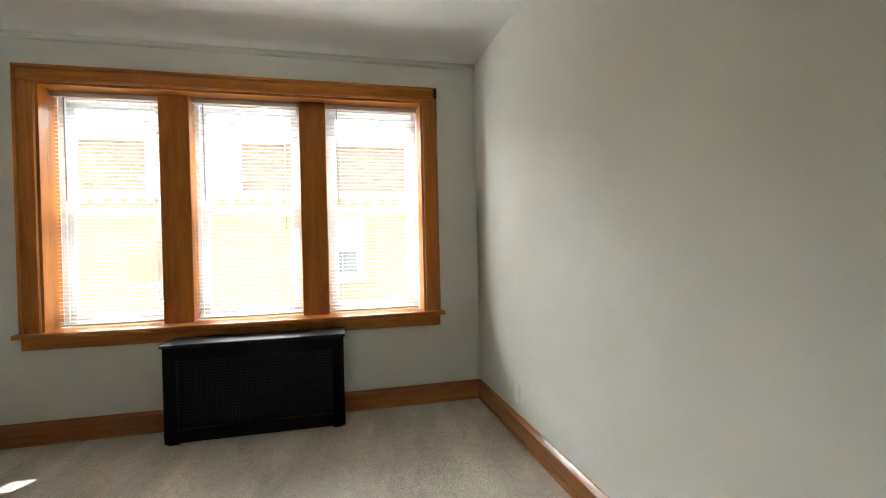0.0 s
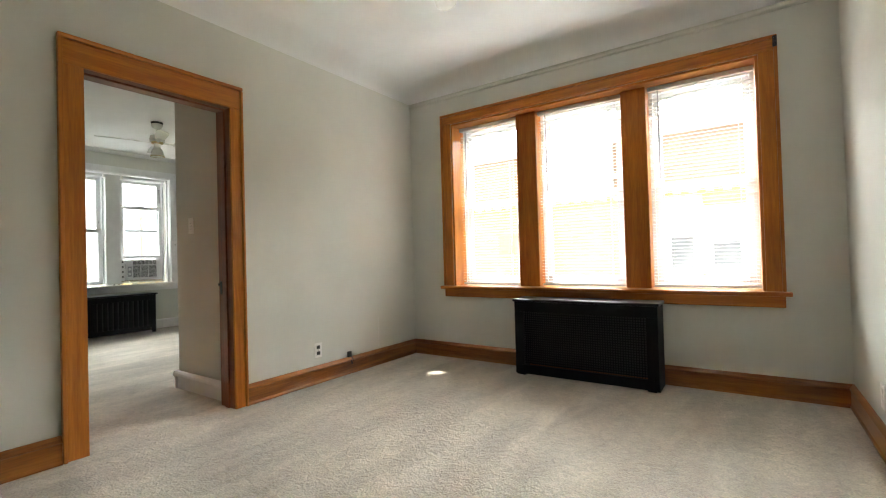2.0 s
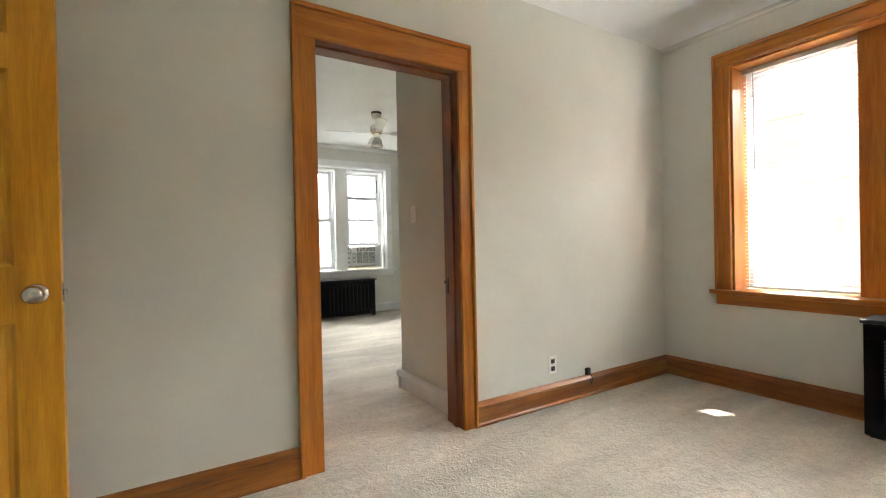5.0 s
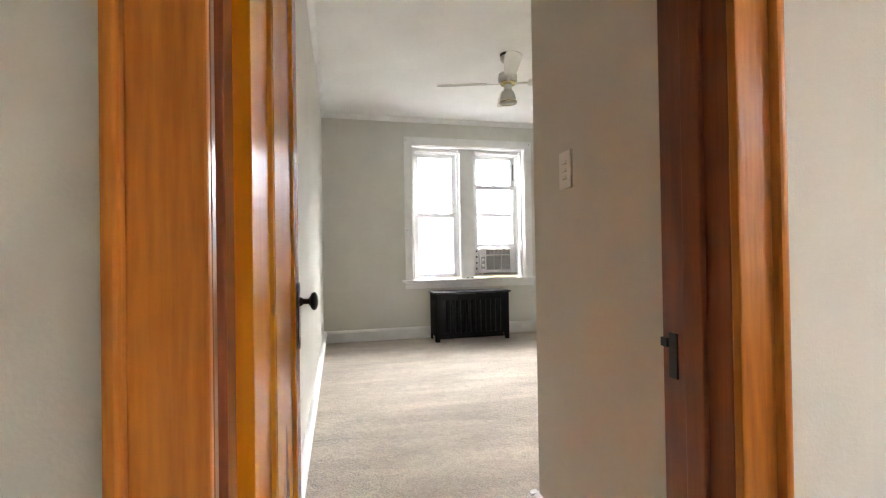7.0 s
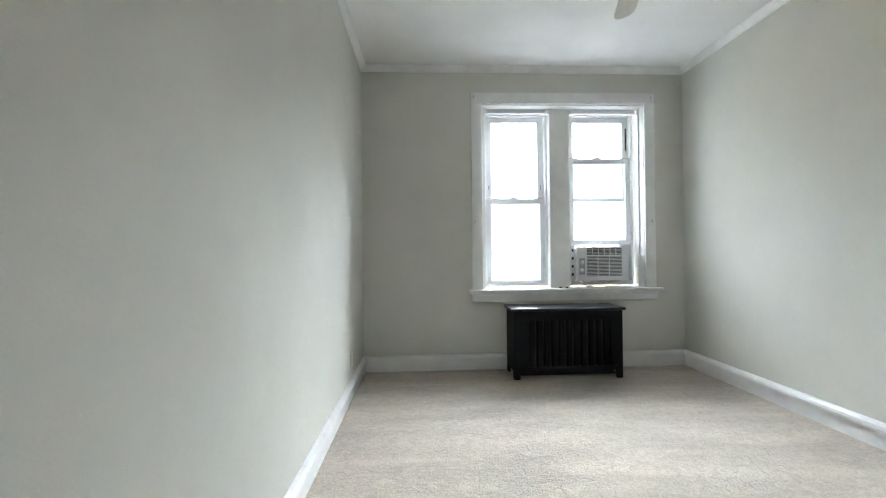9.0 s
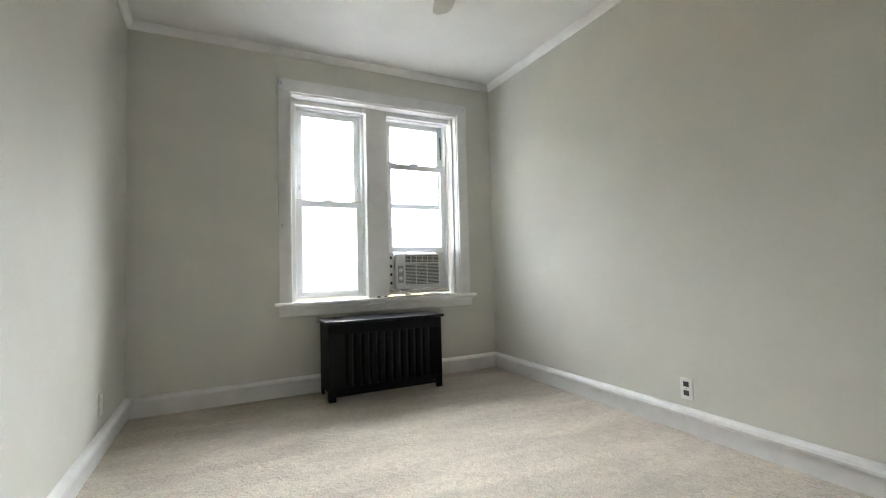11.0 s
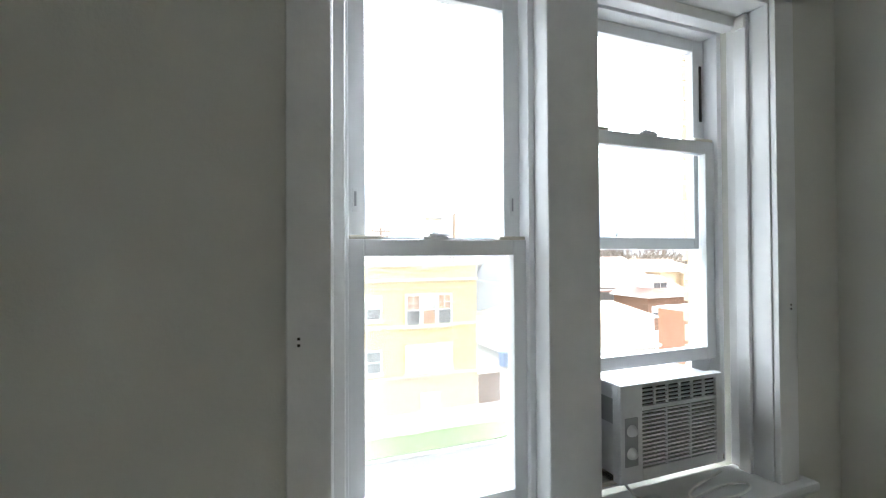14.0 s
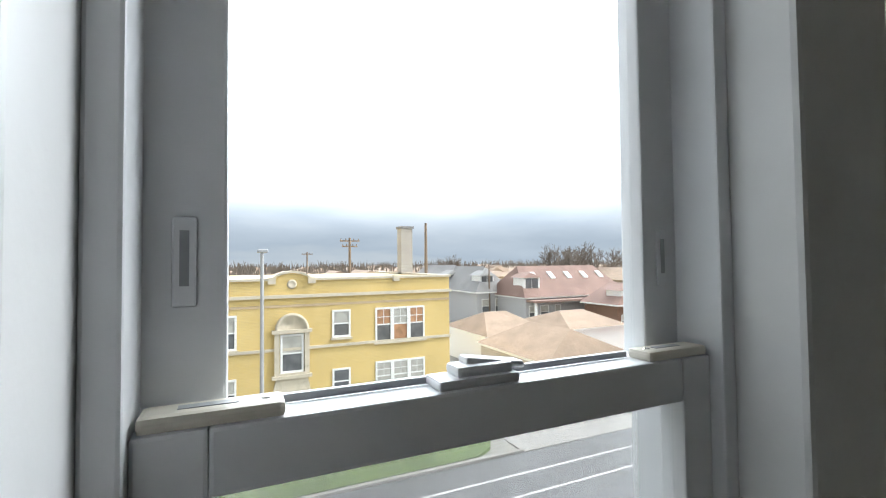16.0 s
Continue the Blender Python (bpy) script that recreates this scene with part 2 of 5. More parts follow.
M_BLACK = mat("black_enamel", (0.005, 0.0055, 0.007), 0.5, noise_scale=30, vary=0.2, bump=0.04, bump_scale=200)
M_BLACKTOP = mat("worn_black_top", (0.02, 0.021, 0.024), 0.3, noise_scale=12, vary=0.3, big=0.2)
for m_black in (M_BLACK, M_BLACKTOP):
    m_black.node_tree.nodes["Principled BSDF"].inputs["Specular IOR Level"].default_value = 0.16
M_IRON = mat("black_iron", (0.012, 0.012, 0.013), 0.3, metal=0.3, noise_scale=60, vary=0.2)
M_NICKEL = mat("brushed_nickel", (0.55, 0.52, 0.47), 0.25, metal=1.0, noise_scale=60, vary=0.1)
M_BLIND = mat("white_blind_plastic", (0.70, 0.70, 0.69), 0.45, noise_scale=30, vary=0.02)
M_PLASTIC = mat("ivory_plastic", (0.84, 0.83, 0.79), 0.35, noise_scale=40, vary=0.02)
M_CREAM = mat("cream_plastic", (0.66, 0.62, 0.52), 0.4, noise_scale=40, vary=0.03)
M_AC = mat("grey_white_plastic", (0.74, 0.745, 0.75), 0.4, noise_scale=40, vary=0.03)
M_ACGREY = mat("grey_plastic", (0.36, 0.37, 0.38), 0.4, noise_scale=40, vary=0.05)
# near-black plastic parts, and the shade painted into grilles, slots and holes
M_DARK = mat("dark_parts_and_shade", (0.02, 0.02, 0.022), 0.6, noise_scale=40, vary=0.1)
M_FAN = mat("white_fan_enamel", (0.76, 0.75, 0.70), 0.25, noise_scale=25, vary=0.04)
M_BRASS = mat("aged_brass", (0.62, 0.50, 0.26), 0.25, metal=1.0, noise_scale=50, vary=0.1)
M_PANE = pane_material("window_glass", (0.95, 0.96, 0.96), 5.0)
M_SCREEN = screen_material()


# ---- building helpers ----
ORG = {}


def box(bm, x0, x1, y0, y1, z0, z1, bev=0.0):
    """Adds a box, with softened edges if bev is given."""
    r = bmesh.ops.create_cube(bm, size=1, matrix=Matrix.Translation(((x0 + x1) / 2, (y0 + y1) / 2, (z0 + z1) / 2)) @ Matrix.Diagonal((x1 - x0, y1 - y0, z1 - z0, 1)))
    if bev:
        es = {e for v in r["verts"] for e in v.link_edges}
        bmesh.ops.bevel(bm, geom=list(es), offset=bev, segments=2, affect="EDGES", profile=0.6)
    return bm


def boxes(*rows, bev=0.0):
    bm = bmesh.new()
    for r in rows:
        box(bm, *r, bev=bev)
    return bm


def cyl(bm, p0, p1, r0, r1=None, n=16, caps=True):
    """Adds a round bar or cone between two points."""
    r1 = r0 if r1 is None else r1
    a, b = Vector(p0), Vector(p1)
    d = b - a
    m = Matrix.Translation((a + b) / 2) @ d.to_track_quat("Z", "Y").to_matrix().to_4x4()
    bmesh.ops.create_cone(bm, cap_ends=caps, segments=n, radius1=r0, radius2=max(r1, 0.0001), depth=d.length, matrix=m)
    return bm


def lathe(bm, origin, axis, prof, n=24):
    """Turned shape: profile rows of (distance along the axis, radius)."""
    o, ax = Vector(origin), Vector(axis).normalized()
    u = ax.orthogonal().normalized()
    w = ax.cross(u)
    rings = []
    for d, r in prof:
        rings.append([bm.verts.new(o + ax * d + (u * math.cos(k * 2 * math.pi / n) + w * math.sin(k * 2 * math.pi / n)) * r) for k in range(n)])
    for a, b in zip(rings, rings[1:]):
        for k in range(n):
            f = bm.faces.new((a[k], a[(k + 1) % n], b[(k + 1) % n], b[k]))
            f.smooth = True
    return bm


def strip(bm, p0, p1, inward, prof):
    """Moulding run from p0 to p1: profile rows of (distance out of the wall, height)."""
    a, b, n = Vector(p0), Vector(p1), Vector(inward)
    va = [bm.verts.new(a + n * d + Vector((0, 0, h))) for d, h in prof]
    vb = [bm.verts.new(b + n * d + Vector((0, 0, h))) for d, h in prof]
    k = len(prof)
    for i in range(k):
        bm.faces.new((va[i], va[(i + 1) % k], vb[(i + 1) % k], vb[i]))
    bm.faces.new(va)
    bm.faces.new(vb[::-1])
    return bm


def finish(name, bm, material, org=(0, 0, 0)):
    bmesh.ops.recalc_face_normals(bm, faces=bm.faces)
    me = bpy.data.meshes.new(name)
    bmesh.ops.translate(bm, verts=bm.verts, vec=-Vector(org))
    bm.to_mesh(me)
    bm.free()
    me.materials.append(material)
    return me


def thing(name, at, label, category, group="", kind=""):
    """An Empty at the base of a thing that has parts."""
    ob = new(name)
    ob.location = at
    ORG[ob.name] = Vector(at)
    return tagged(ob, label, category, group, kind)


def part(name, bm, material, parent, label=""):
    """One mesh, in world coordinates, as a part of parent."""
    org = ORG[parent.name]
    ob = new(name, finish(name, bm, material, org))
    ob.parent = parent
    ORG[ob.name] = org
    return tagged(ob, label)


def solid(name, bm, material, label, category="", kind="structure", group=""):
    """A thing, or a piece of the setting, that is one mesh."""
    ob = new(name, finish(name, bm, material))
    ORG[ob.name] = Vector((0, 0, 0))
    return tagged(ob, label, category, group, kind)


# ---- structure: sizes ----
AX0, AX1, AY0, AY1, AZ = -0.705, 2.69, -1.93, 2.635, 2.75     # corner room
BX0, BX1, BY0, BY1, BZ = -5.39, -1.60, -0.17, 2.70, 2.665      # second room
DX = -0.86                                                      # far face of the wall between
DY0, DY1, DZ = -0.155, 0.65, 2.045                             # clear doorway

solid("floor", boxes((BX0 - 0.3, AX1 + 0.2, AY0 - 0.2, AY1 + 0.3, -0.25, 0.0)), M_CARPET, "beige cut-pile carpet with vacuum marks", "carpet")
solid("wall_between", boxes((DX, AX0, AY0, DY0 - 0.02, 0, 2.9), (DX, AX0, DY1 + 0.02, AY1, 0, 2.9), (DX, AX0, DY0 - 0.02, DY1 + 0.02, DZ + 0.02, 2.9)), M_WALL, "greige painted plaster wall with a doorway", "wall")
WX = [(-0.20, 0.46), (0.65, 1.375), (1.56, 2.275)]
WZ0, WZ1 = 0.70, 2.285
solid("wall_window_corner_room", boxes((DX, -0.20, AY1, 2.95, 0, 2.9), (2.275, AX1 + 0.15, AY1, 2.95, 0, 2.9), (-0.20, 2.275, AY1, 2.95, 0, WZ0 - 0.03), (-0.20, 2.275, AY1, 2.95, WZ1, 2.9)), M_WALL, "greige painted plaster window wall", "wall")
solid("wall_right_corner_room", boxes((AX1, AX1 + 0.15, AY0 - 0.15, AY1, 0, 2.9)), M_WALL, "bare greige painted plaster wall", "wall")
solid("wall_back_corner_room", boxes((DX, AX1, AY0 - 0.15, AY0, 0, 2.9)), M_WALL, "bare greige painted plaster wall", "wall")
solid("wall_left_second_room", boxes((BX0 - 0.31, DX, BY0 - 0.18, BY0, 0, 2.9)), M_WALL, "bare greige painted plaster wall", "wall")
solid("wall_stub", boxes((BX1, DX, 0.71, 2.85, 0, 2.9)), M_WALL, "greige plaster wall end beside the doorway", "wall")
solid("wall_right_second_room", boxes((BX0 - 0.31, BX1, BY1, BY1 + 0.15, 0, 2.9)), M_WALL, "bare greige painted plaster wall", "wall")
CY0, CY1, CZ0, CZ1 = 0.879, 2.338, 0.70, 2.335
solid("wall_window_second_room", boxes((-5.66, BX0, BY0, CY0, 0, 2.9), (-5.66, BX0, CY1, BY1, 0, 2.9), (-5.66, BX0, CY0, CY1, 0, CZ0 - 0.03), (-5.66, BX0, CY0, CY1, CZ1, 2.9)), M_WALL, "greige painted plaster window wall", "wall")


def cove_ceiling(name, x0, x1, y0, y1, rows, material, label):
    """Ceiling with a curved edge: rows of (distance in from the wall, height)."""
    bm = bmesh.new()
    rings = []
    for d, z in rows:
        rings.append([bm.verts.new(c) for c in ((x0 + d, y0 + d, z), (x1 - d, y0 + d, z), (x1 - d, y1 - d, z), (x0 + d, y1 - d, z))])
    for a, b in zip(rings, rings[1:]):
        for k in range(4):
            bm.faces.new((a[k], a[(k + 1) % 4], b[(k + 1) % 4], b[k])).smooth = True
    bm.faces.new(rings[-1])
    box(bm, x0 - 0.1, x1 + 0.1, y0 - 0.1, y1 + 0.1, rows[-1][1] + 0.02, rows[-1][1] + 0.12)
    return solid(name, bm, material, label, "ceiling")


arc = [(0.0, 2.585)] + [(0.17 * (1 - math.cos(a * math.pi / 16)) + 0.002, 2.585 + (AZ - 2.585) * math.sin(a * math.pi / 16)) for a in range(1, 9)]
cove_ceiling("ceiling_corner_room", AX0, AX1, AY0, AY1, arc, M_CEIL, "white plaster ceiling with a rounded cove")
cove_ceiling("ceiling_second_room", BX0, BX1, BY0, BY1, [(0.0, BZ), (0.02, BZ)], M_CEIL, "white plaster ceiling")
solid("ceiling_entry", boxes((BX1, DX, BY0, 0.71, BZ, BZ + 0.14)), M_CEIL, "white plaster ceiling over the entry", "ceiling")
bm = bmesh.new()
pic = [(0, 2.545), (0.012, 2.548), (0.018, 2.56), (0.014, 2.575), (0.004, 2.59), (0, 2.59)]
strip(bm, (AX0, AY1, 0), (AX1, AY1, 0), (0, -1, 0), pic)
solid("trim_picture_rail", bm, M_WALL, "painted picture rail moulding below the cove", "moulding")
bm = bmesh.new()
crn = [(0, BZ - 0.055), (0.012, BZ - 0.05), (0.03, BZ - 0.03), (0.04, BZ - 0.012), (0.042, BZ), (0, BZ)]
strip(bm, (BX0, BY0, 0), (DX, BY0, 0), (0, 1, 0), crn)
strip(bm, (BX0, BY1, 0), (BX1, BY1, 0), (0, -1, 0), crn)
strip(bm, (BX0, BY0, 0), (BX0, BY1, 0), (1, 0, 0), crn)
strip(bm, (BX1, 0.71, 0), (BX1, BY1, 0), (-1, 0, 0), crn)
solid("trim_cornice", bm, M_TRIM, "narrow white cornice moulding", "moulding")

# baseboards
woodbase = [(0, 0), (0.026, 0), (0.026, 0.012), (0.02, 0.022), (0.02, 0.105), (0.026, 0.112), (0.026, 0.120), (0.016, 0.132), (0.006, 0.142), (0, 0.142)]
for nm, p0, p1, nrm, m in (("baseboard_left_near", (AX0, AY0, 0), (AX0, -0.268, 0), (1, 0, 0), M_BASEY), ("baseboard_left_far", (AX0, 0.737, 0), (AX0, AY1, 0), (1, 0, 0), M_BASEY),
                           ("baseboard_window", (AX0, AY1, 0), (AX1, AY1, 0), (0, -1, 0), M_BASEX), ("baseboard_right", (AX1, AY1, 0), (AX1, AY0, 0), (-1, 0, 0), M_BASEY),
                           ("baseboard_back", (0.4, AY0, 0), (AX1, AY0, 0), (0, 1, 0), M_BASEX)):
    solid(nm, strip(bmesh.new(), p0, p1, nrm, woodbase), m, "varnished brown oak baseboard", "baseboard")
whitebase = [(0, 0), (0.014, 0), (0.014, 0.092), (0.036, 0.096), (0.038, 0.110), (0.034, 0.124), (0.020, 0.135), (0.006, 0.138), (0, 0.138)]
for nm, p0, p1, nrm in (("baseboard_white_left", (-1.66, BY0, 0), (BX0, BY0, 0), (0, 1, 0)), ("baseboard_white_window", (BX0, BY0, 0), (BX0, BY1, 0), (1, 0, 0)),
                        ("baseboard_white_right", (BX0, BY1, 0), (BX1, BY1, 0), (0, -1, 0)), ("baseboard_white_stub", (BX1 - 0.03, 0.71, 0), (-0.89, 0.71, 0), (0, -1, 0)),
                        ("baseboard_white_back", (BX1, 0.68, 0), (BX1, BY1, 0), (-1, 0, 0))):
    solid(nm, strip(bmesh.new(), p0, p1, nrm, whitebase), M_TRIM, "white painted baseboard with rounded cap", "baseboard")

# ---- doorway trim ----
cas = thing("door_casing", (AX0, DY0, 0), "orange-brown varnished wood casing around the doorway", "door frame", kind="structure")
for nm, r in (("casing_leg", (AX0, AX0 + 0.018, DY0 - 0.092, DY0, 0, DZ)), ("casing_leg", (AX0, AX0 + 0.018, DY1, DY1 + 0.07, 0, DZ))):
    part(nm, boxes(r, bev=0.004), M_WOODZ, cas)
part("casing_head", boxes((AX0, AX0 + 0.020, DY0 - 0.092, DY1 + 0.07, DZ, 2.175), bev=0.004), M_WOODY, cas)
for r, m in (((AX0, AX0 + 0.034, DY0 - 0.112, DY0 - 0.092, 0, 2.175), M_WOODZ), ((AX0, AX0 + 0.034, DY1 + 0.07, DY1 + 0.087, 0, 2.175), M_WOODZ), ((AX0, AX0 + 0.034, DY0 - 0.112, DY1 + 0.087, 2.175, 2.198), M_WOODY)):
    part("backband", boxes(r, bev=0.006), m, cas)
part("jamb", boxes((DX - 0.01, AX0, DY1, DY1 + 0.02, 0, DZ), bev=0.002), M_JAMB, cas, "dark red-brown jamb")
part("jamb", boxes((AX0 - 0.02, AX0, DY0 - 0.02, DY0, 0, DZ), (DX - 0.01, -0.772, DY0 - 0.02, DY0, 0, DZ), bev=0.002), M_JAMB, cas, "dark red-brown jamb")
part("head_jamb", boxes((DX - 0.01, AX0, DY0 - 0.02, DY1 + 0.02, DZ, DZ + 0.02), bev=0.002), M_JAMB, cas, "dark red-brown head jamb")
part("door_stop", boxes((-0.80, -0.755, DY1 - 0.012, DY1, 0, DZ - 0.012), bev=0.003), M_JAMB, cas)
part("door_stop", boxes((-0.80, -0.755, DY0, DY1, DZ - 0.012, DZ), bev=0.003), M_JAMB, cas)
part("strike_plate", boxes((-0.850, -0.828, DY1 - 0.004, DY1, 0.77, 0.86), (-0.868, -0.850, DY1 - 0.008, DY1 - 0.002, 0.83, 0.848), bev=0.001), M_IRON, cas, "black iron strike plate")


# ---- panelled doors ----
def panel_door(name, at, width, height, thick, stiles, rails, mats, label, raised=True):
    """Leaf standing along -y from at, face towards +x; stiles and rails are spans that stay full thickness."""
    d = thing(name, (0, 0, 0), label, "door")
    mz, mp = mats
    for a, b in stiles:
        part("stile", boxes((-thick, 0, -b, -a, 0, height), bev=0.002), mz, d)
    holes = [(s0[1], s1[0]) for s0, s1 in zip(stiles, stiles[1:])]
    for a, b in rails:
        bm = bmesh.new()
        for h0, h1 in holes:
            box(bm, -thick, 0, -h1, -h0, a, b)
        part("rail", bm, mz, d)
    for r0, r1 in zip(rails, rails[1:]):
        for h0, h1 in holes:
            z0, z1 = r0[1], r1[0]
            bm = boxes((-thick + 0.008, -0.013, -h1, -h0, z0, z1))
            loops = [(0.0, -0.001), (0.012, -0.010), (0.026, -0.012), (0.05, -0.004), (0.056, -0.004)] if raised else [(0.0, -0.001), (0.008, -0.003), (0.016, -0.010), (0.02, -0.0105)]
            rings = [[bm.verts.new(c) for c in ((x, -h0 - i, z0 + i), (x, -h1 + i, z0 + i), (x, -h1 + i, z1 - i), (x, -h0 - i, z1 - i))] for i, x in loops]
            for a, b in zip(rings, rings[1:]):
                for k in range(4):
                    bm.faces.new((a[k], a[(k + 1) % 4], b[(k + 1) % 4], b[k]))
            bm.faces.new(rings[-1])
            part("panel", bm, mp, d)
    return d


oak = panel_door("oak_door", (0, 0, 0), 0.80, 2.03, 0.036, [(0, 0.115), (0.325, 0.455), (0.665, 0.78)], [(0.004, 0.215), (0.84, 1.02), (1.64, 1.75), (1.975, 2.03)], (M_OAK, M_OAK), "open honey oak door with raised panels")
lathe_axis = (1, 0, 0)
bm = bmesh.new()
lathe(bm, (0.0, -0.062, 0.93), lathe_axis, [(0, 0.001), (0, 0.033), (0.004, 0.033), (0.009, 0.028), (0.012, 0.014), (0.03, 0.012), (0.036, 0.022), (0.045, 0.028), (0.058, 0.027), (0.065, 0.02), (0.067, 0.008), (0.067, 0.001)])
part("door_knob", bm, M_NICKEL, oak, "satin nickel door knob")
part("latch_plate", boxes((-0.030, -0.006, 0.0, 0.002, 0.90, 0.96)), M_NICKEL, oak)
part("latch", boxes((-0.024, -0.012, 0.002, 0.012, 0.92, 0.94), bev=0.002), M_NICKEL, oak)
oak.location = (-0.50, -1.062, 0.0)

pine = panel_door("pine_door", (0, 0, 0), 0.815, 2.02, 0.034, [(0, 0.125), (0.47, 0.56), (0.735, 0.815)], [(0.006, 0.24), (1.90, 2.02)], (M_PINE, M_PINE), "open glossy orange varnished pine door", False)
bm = bmesh.new()
box(bm, 0, 0.006, -0.052 - 0.026, -0.052 + 0.026, 0.745, 0.915, bev=0.004)
lathe(bm, (0.003, -0.052, 0.745), lathe_axis, [(0, 0.026), (0.004, 0.022), (0.005, 0.001)])
lathe(bm, (0.003, -0.052, 0.915), lathe_axis, [(0, 0.026), (0.004, 0.022), (0.005, 0.001)])
plate = part("escutcheon", bm, M_IRON, pine, "long black iron escutcheon plate")
part("keyhole", boxes((0.0062, 0.0072, -0.056, -0.048, 0.78, 0.805)), M_DARK, plate)
bm = bmesh.new()
lathe(bm, (0.006, -0.052, 0.875), lathe_axis, [(0, 0.016), (0.006, 0.014), (0.012, 0.009), (0.028, 0.009), (0.034, 0.018), (0.038, 0.027), (0.046, 0.030), (0.052, 0.027), (0.057, 0.017), (0.059, 0.001)])
part("door_knob", bm, M_IRON, pine, "black iron door knob")
pine.matrix_basis = pose(-1.643, -0.128, 0.0, 0, 0, 90)

# ---- windows of the corner room ----
frm = thing("window_casing", (1.04, AY1, WZ0), "orange-brown varnished wood casing around three windows", "window frame", kind="structure")
for r in ((-0.285, -0.20, AY1 - 0.02, AY1, WZ0, WZ1), (2.275, 2.36, AY1 - 0.02, AY1, WZ0, WZ1)):
    part("casing_leg", boxes(r, bev=0.004), M_WOODZ, frm)
part("casing_head", boxes((-0.285, 2.36, AY1 - 0.022, AY1, WZ1, 2.36), bev=0.004), M_WOODX, frm)
part("casing_bead", boxes((-0.285, 2.36, AY1 - 0.030, AY1 - 0.022, WZ1 + 0.004, WZ1 + 0.018), bev=0.003), M_WOODX, frm)
for r, m in (((-0.305, -0.285, AY1 - 0.034, AY1, WZ0, 2.36), M_WOODZ), ((2.36, 2.38, AY1 - 0.034, AY1, WZ0, 2.36), M_WOODZ), ((-0.305, 2.38, AY1 - 0.036, AY1, 2.36, 2.382), M_WOODX)):
    part("backband", boxes(r, bev=0.006), m, frm)
part("stool", boxes((-0.335, 2.41, AY1 - 0.055, AY1 + 0.19, WZ0 - 0.03, WZ0), bev=0.008), M_WOODX, frm)
part("apron", boxes((-0.30, 2.375, AY1 - 0.022, AY1, WZ0 - 0.105, WZ0 - 0.03), bev=0.004), M_WOODX, frm)
for r in ((-0.20, -0.182, AY1, AY1 + 0.2, WZ0, WZ1), (2.257, 2.275, AY1, AY1 + 0.2, WZ0, WZ1)):
    part("jamb", boxes(r, bev=0.002), M_WOODZ, frm)
part("head_jamb", boxes((-0.182, 2.257, AY1, AY1 + 0.2, WZ1 - 0.018, WZ1), bev=0.002), M_WOODX, frm)
for a, b in ((0.46, 0.65), (1.375, 1.56)):
    part("mullion", boxes((a, b, AY1 + 0.085, AY1 + 0.30, WZ0, WZ1 - 0.018), bev=0.006), M_WOODZ, frm)


def pane(name, bm, material, parent, label=""):
    ob = part(name, bm, material, parent, label)
    ob.visible_shadow = False
    return ob


def frame_x(x0, x1, z0, z1, y0, y1, w, wb=None):
    """A picture-frame shape in the xz plane."""
    wb = wb or w
    return boxes((x0, x0 + w, y0, y1, z0, z1), (x1 - w, x1, y0, y1, z0, z1), (x0 + w, x1 - w, y0, y1, z0, z0 + wb), (x0 + w, x1 - w, y0, y1, z1 - w, z1), bev=0.003)


